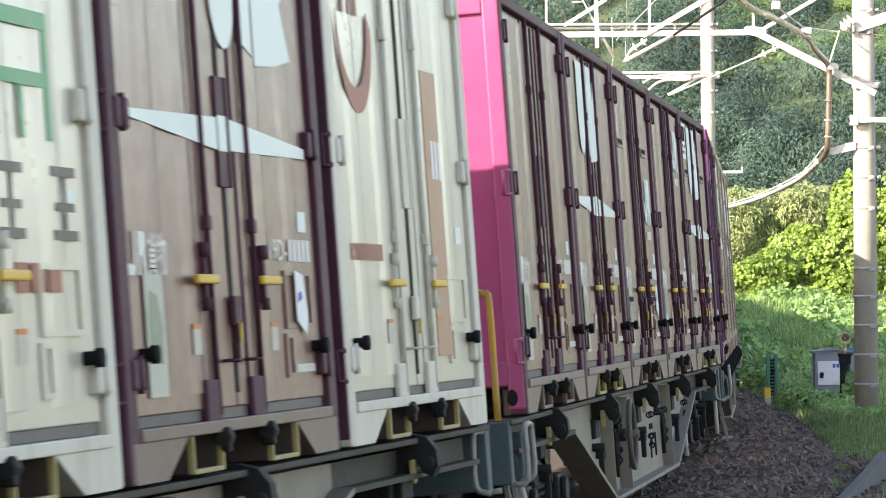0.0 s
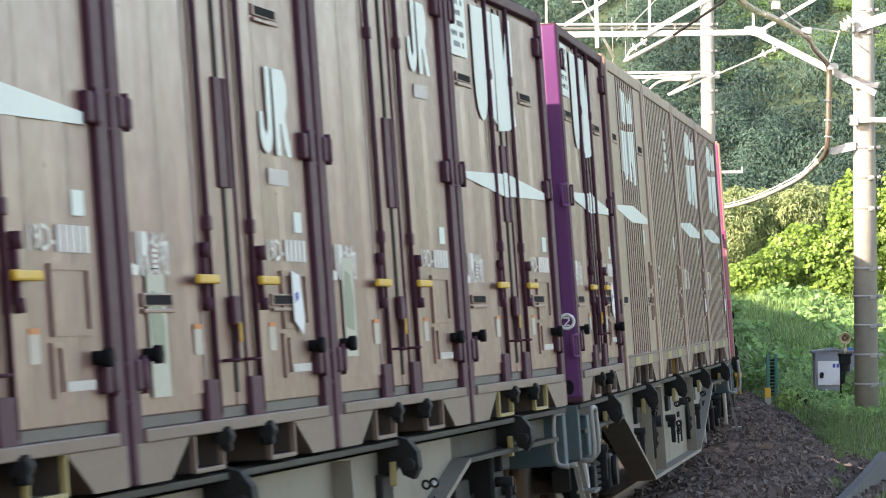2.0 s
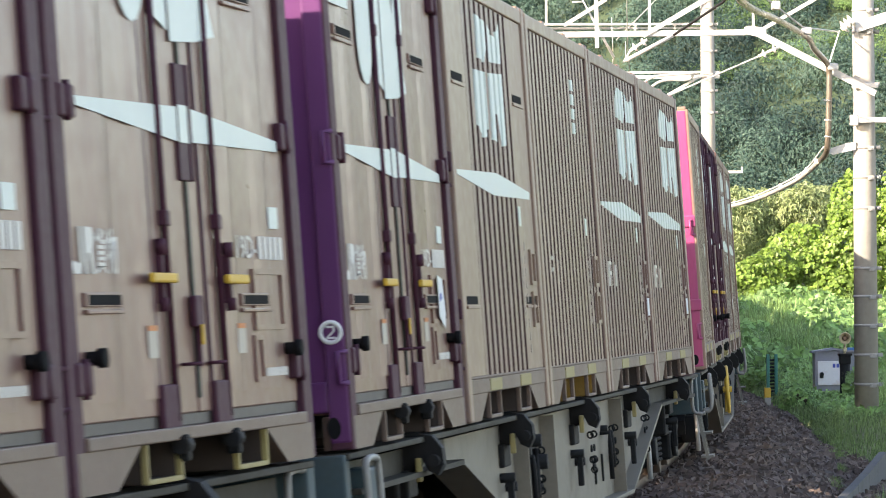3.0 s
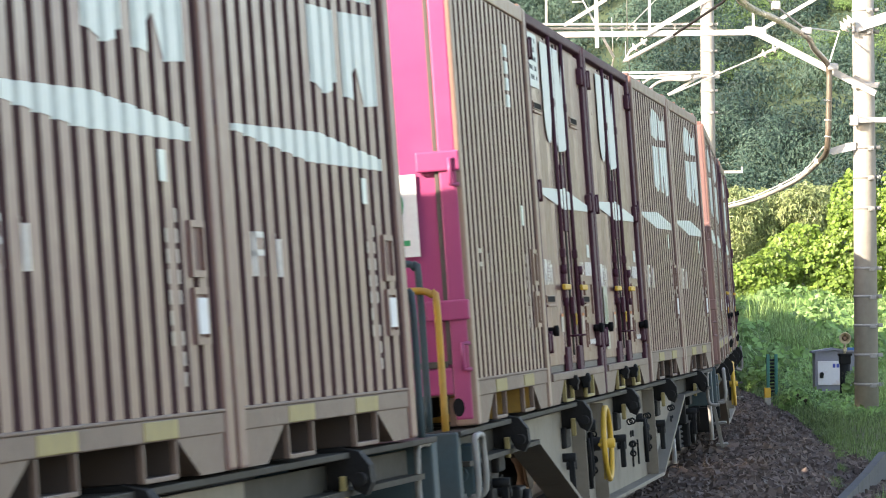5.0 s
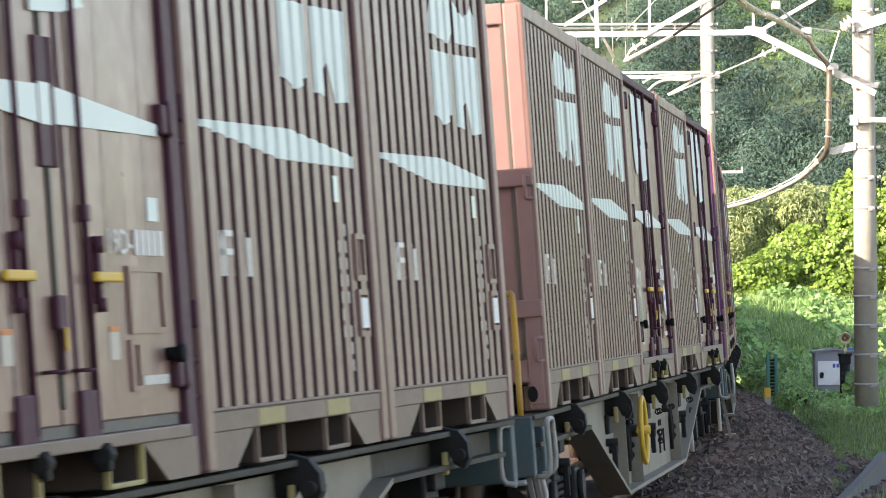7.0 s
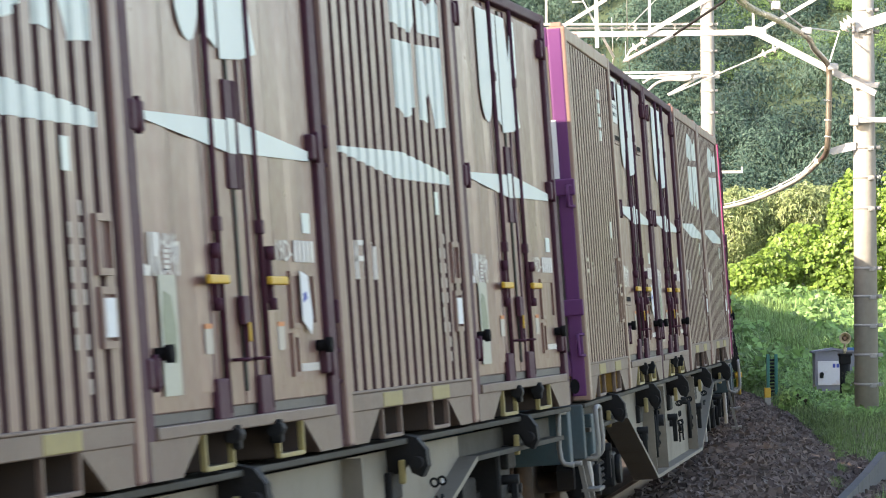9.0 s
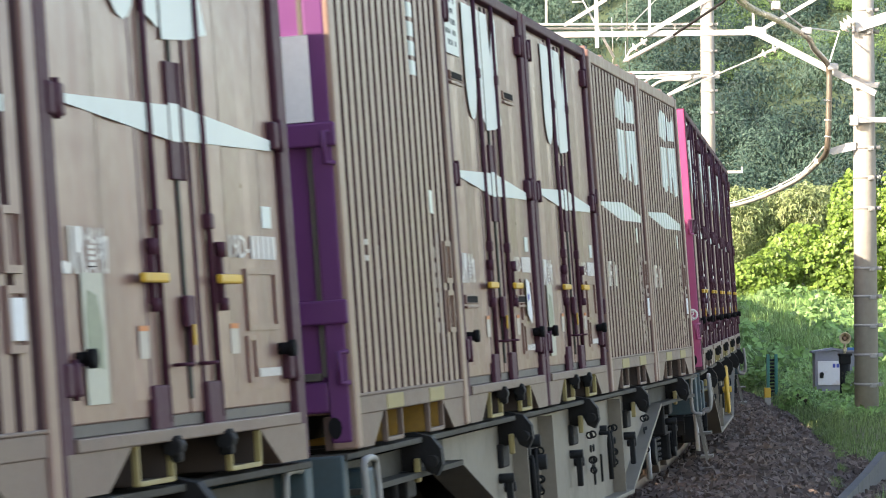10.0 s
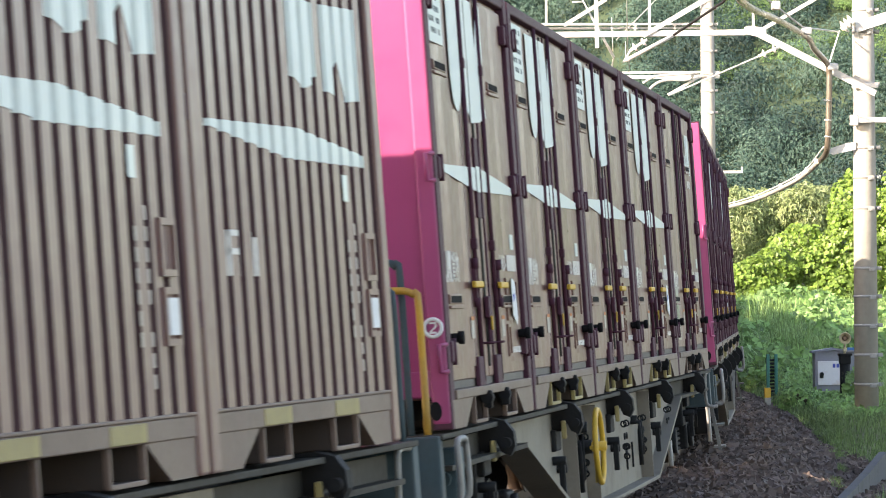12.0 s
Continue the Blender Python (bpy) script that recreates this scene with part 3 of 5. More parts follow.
def insulator(bm, a, b, r=0.075, sheds=2):
    a, b = Vector(a), Vector(b)
    rod(bm, a, b, r * 0.3, 8)
    for k in range(sheds):
        c = a + (b - a) * ((k + 0.5) / sheds)
        d = (b - a).normalized() * 0.012
        rod(bm, c - d * 1.6, c + d, r, 14, r * 0.55)


def w62(px, py):
    return (6.43 + (px - 1526) * 0.00862 - (py - 300) * 0.00007, 62.0, 6.309 - py * 0.00862)


def w97(px, py):
    return (6.348 + (px - 1251) * 0.01349, 97.0, 8.925 - py * 0.01349)


def back(p, dy):
    return (p[0], p[1] + dy, p[2])


def build_gantries():
    near = concrete_pole(6.44, 62.0, 0.185, 0.155, 9.2, [6.15, 5.82, 5.02, 4.05, 3.60, 3.13, 2.21, 1.78, 1.34, 0.89, 0.44])
    far = concrete_pole(6.352, 97.0, 0.185, 0.15, 13.0, [8.72, 8.33, 7.7, 7.15, 6.75, 6.23, 5.1, 4.2])
    # near gantry: level beam over the line, sloping strut to the pole
    g = thing("overhead_gantry", "pale steel beam and strut carrying the overhead line", "gantry", "line gantries")
    g.matrix_basis = Matrix.Translation((0, 0, 0))
    part("beam", "near beam", lambda bm: channel(bm, w62(400, 61), w62(1340, 56), 0.10, 0.085), GALV, g)
    part("strut", "near strut", lambda bm: channel(bm, (4.72, 61.93, 5.86), (6.60, 61.80, 4.87), 0.06, 0.10), GALV, g)
    part("gusset", "near gusset", lambda bm: prism(bm, [(4.62, 5.80), (4.95, 5.72), (4.95, 5.88), (4.72, 5.92), (4.62, 5.90)], "y", 61.90, 61.96), GALV, g)
    part("bracket", "near plate", lambda bm: box(bm, 6.24, 6.64, 61.78, 61.84, 4.95, 5.03, 0.01), GALV, g, "bolted pole bracket")
    part("top_arm", "near top arm", lambda bm: channel(bm, (6.30, 61.82, 5.87), (7.2, 61.7, 6.16), 0.09, 0.16), GALV, g)
    part("crossarm", "near cross arm", lambda bm: (box(bm, 6.20, 9.5, 61.72, 61.80, 4.42, 4.50, 0.006), box(bm, 6.20, 6.32, 61.70, 61.82, 4.38, 4.54, 0.01)), GALV, g)
    part("cable_arm", "near cable arm", lambda bm: prism(bm, [(5.86, 3.98), (5.95, 3.94), (6.30, 4.02), (6.30, 4.13), (6.16, 4.12), (5.92, 4.04)], "y", 61.85, 61.91), GALV, g, "tapered bracket arm")
    for k, (px0, y0, px1, y1) in enumerate(((1144, -260, 1147, 58), (1330, 15, 1331, 58), (962, -200, 964, 40))):
        part("post", ("near post", k), lambda bm: channel(bm, w62(px0, y0), w62(px1, y1), 0.035, 0.045), GALV, g)
    for k, (a, b) in enumerate((((1135, 62), (1280, -20)), ((1345, 52), (1440, -2)), ((995, 42), (1070, -4)))):
        part("brace", ("near brace", k), lambda bm: channel(bm, back(w62(*a), -0.06), back(w62(*b), -0.06), 0.04, 0.055), GALV, g)
    part("insulator", "near ins a", lambda bm: insulator(bm, back(w62(1142, 68), -0.08), back(w62(1112, 88), -0.1), 0.075, 2), PORCELAIN, g, "white ribbed insulator")
    part("insulator", "near ins b", lambda bm: insulator(bm, back(w62(1374, 84), -0.16), back(w62(1338, 100), -0.16), 0.075, 2), PORCELAIN, g, "white ribbed insulator")
    part("insulator", "near ins c", lambda bm: insulator(bm, back(w62(1503, 38), -0.26), back(w62(1484, 54), -0.28), 0.11, 3), PORCELAIN, g, "white ribbed insulator")
    part("steady_rod", "steady", lambda bm: (rod(bm, back(w62(1338, 100), -0.16), back(w62(1180, 168), -0.3), 0.014, 6), rod(bm, back(w62(1112, 88), -0.1), back(w62(1100, 108), -0.2), 0.016, 6), rod(bm, back(w62(1103, 106), -0.2), back(w62(1188, 62), -0.3), 0.03, 8)), BRIGHT, g)
    # far gantry on the next pole
    f = thing("overhead_gantry", "pale steel cross arms with curved registration tubes", "gantry", "line gantries")
    part("beam", "far beam a", lambda bm: (channel(bm, w97(700, 40), w97(1270, 43), 0.1, 0.05), channel(bm, back(w97(700, 46), 0.2), back(w97(1270, 49), 0.2), 0.1, 0.05)), GALV, f)
    part("beam", "far beam b", lambda bm: (channel(bm, w97(1100, 128), w97(1272, 128), 0.08, 0.05), channel(bm, back(w97(1100, 136), 0.0), back(w97(1272, 136), 0.0), 0.1, 0.09)), GALV, f)
    part("registration_tube", "reg a", lambda bm: tube(bm, spline([back(w97(1140, 165), -0.2), back(w97(1160, 148), -0.2), back(w97(1180, 142), -0.2), back(w97(1215, 142), -0.2), back(w97(1226, 132), -0.2)], 5), 0.035, 8), GALV, f)
    part("registration_tube", "reg b", lambda bm: tube(bm, spline([back(w97(1135, 148), -0.3), back(w97(1155, 137), -0.3), back(w97(1180, 134), -0.3), back(w97(1235, 130), -0.3)], 5), 0.03, 8), GALV, f)
    part("strut", "far strut", lambda bm: channel(bm, back(w97(1180, 168), -0.1), back(w97(1245, 132), -0.1), 0.05, 0.06), GALV, f)
    part("post", "far post", lambda bm: channel(bm, w97(1052, -200), w97(1056, 84), 0.09, 0.09), GALV, f)
    part("brace", "far brace", lambda bm: channel(bm, back(w97(1150, 55), -0.2), back(w97(1248, -2), -0.2), 0.06, 0.07), GALV, f)
    for k, (px, py) in enumerate(((1124, 42), (1194, 42))):
        part("insulator", ("far ins", k), lambda bm: insulator(bm, w97(px, py), w97(px, py + 12), 0.06, 2), PORCELAIN, f, "white insulator cap")
    part("crossarm", "far low arm", lambda bm: (channel(bm, (6.3, 96.7, 4.8), (7.15, 96.7, 4.8), 0.05, 0.06), channel(bm, (7.13, 96.7, 4.77), (7.13, 96.7, 4.92), 0.03, 0.03)), GALV, f)

    # thick cable: comes over the line, drops beside the near pole, then runs off along the poles
    c = thing("feeder_cable", "thick brown sheathed cable looped between the poles", "cable")
    top = [(2.2, 38, 5.35), (3.683, 50.0, 5.433), (4.629, 56.0, 5.601), (5.25, 59.3, 5.63), (5.45, 60.1, 5.58), (5.60, 61.0, 5.50), (5.84, 61.6, 5.33), (5.885, 61.7, 5.22), (5.887, 61.7, 5.0), (5.87, 61.7, 4.5), (5.858, 61.7, 4.2), (5.852, 61.8, 4.02), (5.845, 62.2, 3.93), (5.845, 62.8, 3.893)]
    part("sheath", "sheath", lambda bm: tube(bm, spline(top, 5), 0.046, 10), CABLE, c)
    run = [(5.845, 62.8, 3.893), (5.92, 66, 3.80), (6.004, 70.0, 3.744), (6.192, 80.0, 3.735), (6.415, 92.0, 3.85), (6.5, 97, 4.0)]
    part("sheath", "sheath run", lambda bm: tube(bm, spline(run, 6), 0.04, 10), material("grey sheathed cable", (0.42, 0.41, 0.37), 0.5, vary=0.12), c, "pale grey run of the cable")
    part("messenger", "messenger", lambda bm: tube(bm, [(p[0], p[1], p[2] + 0.075) for p in spline([(5.84, 62.2, 4.0)] + run[1:], 6)], 0.014, 6), BRIGHT, c, "bright carrying wire above the cable")
    for k, p in enumerate(spline(run, 3)[1::2]):
        part("cable_clip", ("clip", k), lambda bm: box(bm, p[0] - 0.03, p[0] + 0.03, p[1] - 0.08, p[1] + 0.08, p[2] + 0.0, p[2] + 0.09, 0.01), BRIGHT, c, "white cable clip")
    for k, z in enumerate((4.2, 4.45, 4.75)):
        part("cable_clip", ("band clip", k), lambda bm: rod(bm, (5.855, 61.7, z), (5.857, 61.7, z + 0.02), 0.058, 10), BRIGHT, c)
    part("stay_wire", "stay", lambda bm: (rod(bm, (5.3, 59.4, 5.72), (6.05, 61.7, 5.80), 0.013, 6), rod(bm, (6.05, 61.7, 5.82), (5.89, 61.7, 5.33), 0.012, 6), rod(bm, (4.55, 57, 5.98), (5.35, 59.6, 5.70), 0.013, 6)), BRIGHT, c)
    part("cable_clip", "stay clamps", lambda bm: (box(bm, 5.28, 5.42, 59.4, 59.6, 5.62, 5.72, 0.02), box(bm, 5.86, 6.02, 61.6, 61.7, 5.22, 5.32, 0.02), box(bm, 4.66, 4.78, 57.2, 57.4, 5.83, 5.95, 0.02)), BRIGHT, c)
    # overhead wires
    for k, pts in enumerate((
            [w62(1000, -60), w62(1045, 30), w62(1083, 100), back(w62(1140, 190), 20)],
            [back(w97(1050, -40), -20), back(w97(1082, 30), -8), back(w97(1110, 75), 0), back(w97(1150, 120), 10)],
            [back(w62(1103, 106), -0.2), back(w62(1188, 62), -0.3), back(w62(1245, 36), -4), back(w62(1300, -20), -9)],
            [w62(1010, 0), w62(1030, 0), w62(1085, 98)],
            [w97(1082, 30), w97(1084, 90)],
            [w97(1106, 72), w97(1107, 108)],
            [back(w97(1180, -20), 0), back(w97(1130, 30), 0), back(w97(1090, 70), 0)])):
        wire = thing("overhead_wire", "thin bare overhead line wire", "wire", "overhead wires")
        part("strand", ("wire", k), lambda bm: tube(bm, pts, 0.011 if k != 2 else 0.02, 6), BRIGHT if k != 2 else IRON, wire)


def build_lineside():
    # signal cabinet
    cx, cy = 7.10, 74.3
    c = thing("equipment_cabinet", "grey lineside cabinet with a white rust-stained door", "cabinet")
    c.matrix_basis = Matrix.Translation((cx, cy, height(cx, cy)))
    hh = 0.84 - height(cx, cy)
    grey = material("cabinet grey paint", (0.20, 0.215, 0.27), 0.5, vary=0.08, streak=0.2, dirt_colour=(0.2, 0.2, 0.2))
    part("body", "cab body", lambda bm: box(bm, -0.34, 0.38, -0.2, 0.3, 0, hh - 0.03, 0.01), grey, c)
    part("roof", "cab roof", lambda bm: prism(bm, [(-0.39, hh - 0.04), (0.0, hh + 0.02), (0.42, hh - 0.04), (0.42, hh - 0.07), (0.0, hh - 0.02), (-0.39, hh - 0.07)], "y", -0.26, 0.34), grey, c)
    part("door", "cab door", lambda bm: box(bm, -0.29, 0.12, -0.235, -0.2, hh - 0.66, hh - 0.22, 0.008), material("rusty white paint", (0.66, 0.68, 0.72), 0.5, vary=0.06, scale=8, dirt=1.0, dirt_colour=(0.36, 0.15, 0.05)), c, "white door with rust stains")
    part("handle", "cab handle", lambda bm: (rod(bm, (-0.22, -0.26, hh - 0.46), (-0.22, -0.235, hh - 0.46), 0.04, 10), box(bm, -0.26, -0.19, -0.27, -0.255, hh - 0.53, hh - 0.46, 0.006)), IRON, c)
    part("lettering", "cab bars", lambda bm: (box(bm, -0.02, 0.03, -0.239, -0.235, hh - 0.34, hh - 0.27), box(bm, 0.05, 0.1, -0.239, -0.235, hh - 0.34, hh - 0.27)), BLUE_INK, c)
    b = thing("blue_board", "blue painted metal board behind the cabinet", "board")
    b.matrix_basis = Matrix.Translation((7.62, 75.4, height(7.62, 75.4)))
    part("panel", "blue panel", lambda bm: box(bm, -0.14, 0.2, -0.02, 0.02, 0.25, 0.87, 0.004), material("bright blue paint", (0.02, 0.13, 0.36), 0.5, vary=0.12), b)
    part("leg", "blue leg", lambda bm: box(bm, -0.02, 0.02, -0.03, 0.0, -0.05, 0.3), IRON, b)
    # warning lamp on its post
    lx, ly = 7.05, 71.5
    m = thing("warning_lamp", "round cream warning lamp on a short dark post", "signal lamp")
    g = height(lx, ly)
    m.matrix_basis = Matrix.Translation((lx, ly, g))
    cream = material("cream paint", (0.50, 0.43, 0.28), 0.5, vary=0.12, dirt=0.3)
    z = 1.06 - g

    def hood(bm):
        n = 24
        prev = None
        for r, y in ((0.06, 0.12), (0.095, 0.06), (0.105, -0.12), (0.085, -0.12), (0.075, -0.02), (0.0, -0.02)):
            row = [bm.verts.new((r * math.cos(2 * math.pi * k / n), y, z + r * math.sin(2 * math.pi * k / n))) for k in range(n)]
            if prev:
                for k in range(n):
                    bm.faces.new((prev[k], prev[(k + 1) % n], row[(k + 1) % n], row[k])).smooth = True
            prev = row
        bmesh.ops.remove_doubles(bm, verts=bm.verts, dist=1e-5)
    part("hood", "lamp hood", hood, cream, m)
    part("lens", "lamp lens", lambda bm: rod(bm, (0, -0.03, z), (0, -0.05, z), 0.05, 16, 0.03), material("dull lens glass", (0.16, 0.11, 0.09), 0.15, vary=0.05), m)
    part("neck", "lamp neck", lambda bm: (rod(bm, (0, 0, z - 0.38), (0, 0, z - 0.1), 0.022, 10), box(bm, -0.03, 0.03, -0.04, 0.04, z - 0.24, z - 0.17, 0.01)), cream, m)
    part("post", "lamp post", lambda bm: (box(bm, -0.1, 0.1, -0.1, 0.1, z - 0.46, z - 0.28, 0.02), box(bm, -0.12, 0.12, -0.13, 0.1, z - 0.31, z - 0.27, 0.01), rod(bm, (0, 0, -0.1), (0, 0, z - 0.44), 0.09, 12)), IRON, m)
    # green louvred post and yellow marker
    gx, gy = 6.17, 76.5
    k = thing("green_rack", "narrow green steel rack with dark rungs", "rack")
    k.matrix_basis = Matrix.Translation((gx, gy, height(gx, gy)))
    green = material("green steel paint", (0.03, 0.19, 0.15), 0.5, vary=0.12)
    hk = 0.72 - height(gx, gy)
    for x in (-0.075, 0.075):
        part("upright", ("rack upright", x), lambda bm: box(bm, x - 0.03, x + 0.03, -0.05, 0.05, -0.1, hk, 0.006), green, k)
    for q in range(12):
        part("rung", "rung", lambda bm: box(bm, -0.045, 0.045, -0.04, 0.02, -0.012, 0.012, 0.003), IRON, k, at=pose(0, 0, 0.08 + q * (hk - 0.12) / 12, 25, 0, 0))
    yx, yy = 5.58, 70.2
    t = thing("marker_post", "short concrete marker post with a yellow head", "marker post")
    t.matrix_basis = Matrix.Translation((yx, yy, height(yx, yy)))
    ht = 0.225 - height(yx, yy)
    part("stub", "marker stub", lambda bm: box(bm, -0.055, 0.055, -0.055, 0.055, -0.2, ht - 0.17, 0.008), CONCRETE, t)
    part("head", "marker head", lambda bm: box(bm, -0.056, 0.056, -0.056, 0.056, ht - 0.17, ht, 0.008), YELLOW, t, "yellow painted head")
    # concrete kerb wall along the foot of the verge, in cast lengths
    kerb = thing("kerb_wall", "weathered grey concrete kerb wall along the verge", "kerb", kind="structure")
    pts = [Vector((2.25, 30, -0.32)), Vector((3.0, 34.7, -0.28)), Vector((3.847, 40.0, -0.22)), Vector((4.20, 42.2, -0.19)), Vector((4.52, 44.2, -0.155)), Vector((4.85, 46.4, -0.13)), Vector((5.22, 48.9, -0.10))]
    for i, (a, b) in enumerate(zip(pts, pts[1:])):
        d = (b - a).normalized()
        side = Vector((d.y, -d.x, 0)) * 0.045

        def length(bm, a=a, b=b, side=side, d=d):
            a, b = a + d * 0.008 + side, b - d * 0.008 + side
            vs = []
            for p in (a, b):
                for q in (p - side, p + side):
                    vs += [bm.verts.new((q.x, q.y, -0.8)), bm.verts.new(q)]
            for f in ((0, 1, 3, 2), (4, 6, 7, 5), (0, 4, 5, 1), (2, 3, 7, 6), (1, 5, 7, 3)):
                bm.faces.new([vs[j] for j in f])
        part("kerb_length", ("kerb", i), length, DARK_CONCRETE, kerb)
    bm = bmesh.new()
    rows = []
    for a in pts + [Vector((5.7, 52, -0.1))]:
        rows.append((bm.verts.new((a.x + 0.05, a.y, -0.42)), bm.verts.new((a.x + 3.0, a.y, -0.42))))
    for a, b in zip(rows, rows[1:]):
        bm.faces.new((a[0], a[1], b[1], b[0]))
    me = bpy.data.meshes.new("pavement")
    bm.to_mesh(me)
    bm.free()
    me.materials.append(material("path concrete", (0.17, 0.17, 0.165), 0.85, vary=0.15, scale=5, dirt=0.3))
    tagged(new("pavement", me), "grey concrete path behind the kerb wall", "path", kind="structure")


build_gantries()
build_lineside()


# ---- freight containers: 3.715 m long, 2.45 m wide, 2.5 m high ----
HL, HW, TOP = 1.8575, 1.225, 2.5
LOADS = []      # (thing, wagon, place along it)


def flat(points, x=0.0):
    """A film 3 mm thick on the side, from (y, z) points."""
    return lambda bm: prism(bm, points, "x", x, x + 0.003)


def bars(y0, y1, z0, z1, count, gap=0.35, seed=0):
    """Lettering that cannot be read: a row of plain bars."""
    def build(bm):
        w = (y1 - y0) / count
        for i in range(count):
            a = y0 + i * w
            box(bm, 0, 0.003, a, a + w * (1 - gap), z0, z1)
    return build


def lettered(words, y0, y1, z0, z1):
    """Words in the built-in font, drawn out to fill y0 to y1 and z0 to z1 on the side."""
    def build(bm):
        curve = bpy.data.curves.new("words", "FONT")
        curve.body, curve.resolution_u, curve.offset = words, 2, 0.012
        ob = new("words", curve)
        bpy.context.view_layer.update()
        bm.from_mesh(ob.to_mesh())
        ob.to_mesh_clear()
        bpy.data.objects.remove(ob)
        bpy.data.curves.remove(curve)
        us, vs = [v.co.x for v in bm.verts], [v.co.y for v in bm.verts]
        for v in bm.verts:
            v.co = (0.002, y0 + (y1 - y0) * (v.co.x - min(us)) / (max(us) - min(us)), z0 + (z1 - z0) * (v.co.y - min(vs)) / (max(vs) - min(vs)))
    return build


def framed(x, y0, y1, z0, z1, w, d):
    """A plate with a raised border, one closed shape."""
    def build(bm):
        rows = []
        for a, h in ((0, 0), (0, d), (w, d), (w, d * 0.25)):
            rows.append([bm.verts.new((x + h, y, z)) for y, z in ((y0 + a, z0 + a), (y1 - a, z0 + a), (y1 - a, z1 - a), (y0 + a, z1 - a))])
        for p, q in zip(rows, rows[1:]):
            for k in range(4):
                bm.faces.new((p[k], p[(k + 1) % 4], q[(k + 1) % 4], q[k]))
        bm.faces.new(rows[-1])
        bm.faces.new(rows[0][::-1])
    return build


def arch(y0, y1, z0, z1, n=8):
    """A shape with square top and round foot."""
    c, r = (y0 + y1) / 2, (y1 - y0) / 2
    return [(y0, z1), (y0, z0 + r)] + [(c - r * math.cos(math.pi * k / n), z0 + r - r * math.sin(math.pi * k / n)) for k in range(1, n)] + [(y1, z0 + r), (y1, z1)]


def logo(c, face, shift=0.0):
    """The carrier's large mark as plain shapes."""
    for k, (nm, pts) in enumerate((
            ("hook", arch(-1.02, -0.60, 1.70, 2.36)),
            ("bar", [(-0.56, 1.76), (-0.30, 1.70), (-0.30, 2.36), (-0.56, 2.36)]),
            ("block", [(-0.26, 1.66), (0.12, 1.68), (0.44, 1.72), (0.30, 1.96), (0.44, 2.05), (0.44, 2.36), (0.3, 2.36), (0.12, 2.1), (0.05, 2.36), (-0.26, 2.36)]))):
        part("mark", ("logo", k, face), flat(pts, face), LOGO, c, "pale green-white film shape of a worn mark", at=(0, shift, 0))


def stripe(c, face, y0, y1, z=1.35, h=0.07):
    m = (y0 + y1) / 2
    pts = [(y0, z + 0.035), (y0, z + 0.01), (m - 0.1, z - h), (y1, z - 0.055), (y1, z - 0.01), (m + 0.1, z + h - 0.005)]
    part("stripe", ("stripe", y0, y1, z, face), flat(pts, face), LOGO, c, "pale slanted stripe across the side")


def feet(c, sill, pocket_mat, rim_mat):
    """Corner feet, sill and fork pockets along the bottom of both sides."""
    for side in (1, -1):
        turn = pose(0, 0, 0, 0, 0, 0 if side > 0 else 180)
        for y0, y1, slope in ((-1.80, -0.98, 1), (0.98, 1.80, -1)):
            a, b = (y0, y1) if slope > 0 else (y1, y0)
            part("corner_foot", ("foot", slope), lambda bm: prism(bm, [(a, 0.0), (a, 0.15), (b, 0.15), (b - slope * 0.06, 0.12), (b - slope * 0.34, 0.0)], "x", 1.06, 1.205), sill, c, at=turn)
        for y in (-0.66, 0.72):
            # pocket insides, mostly darker than the rims
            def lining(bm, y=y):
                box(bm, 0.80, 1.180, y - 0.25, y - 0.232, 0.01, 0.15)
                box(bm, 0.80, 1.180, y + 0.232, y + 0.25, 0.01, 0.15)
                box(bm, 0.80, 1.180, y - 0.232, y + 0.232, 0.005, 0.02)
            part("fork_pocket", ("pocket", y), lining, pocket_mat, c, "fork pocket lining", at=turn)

            def rim(bm, y=y):
                box(bm, 1.180, 1.207, y - 0.256, y - 0.230, 0.004, 0.15, 0.005)
                box(bm, 1.180, 1.207, y + 0.230, y + 0.256, 0.004, 0.15, 0.005)
                box(bm, 1.180, 1.207, y - 0.230, y + 0.230, 0.002, 0.022, 0.004)
            part("pocket_rim", ("pocket rim", y), rim, rim_mat, c, "scuffed fork pocket rim", at=turn)


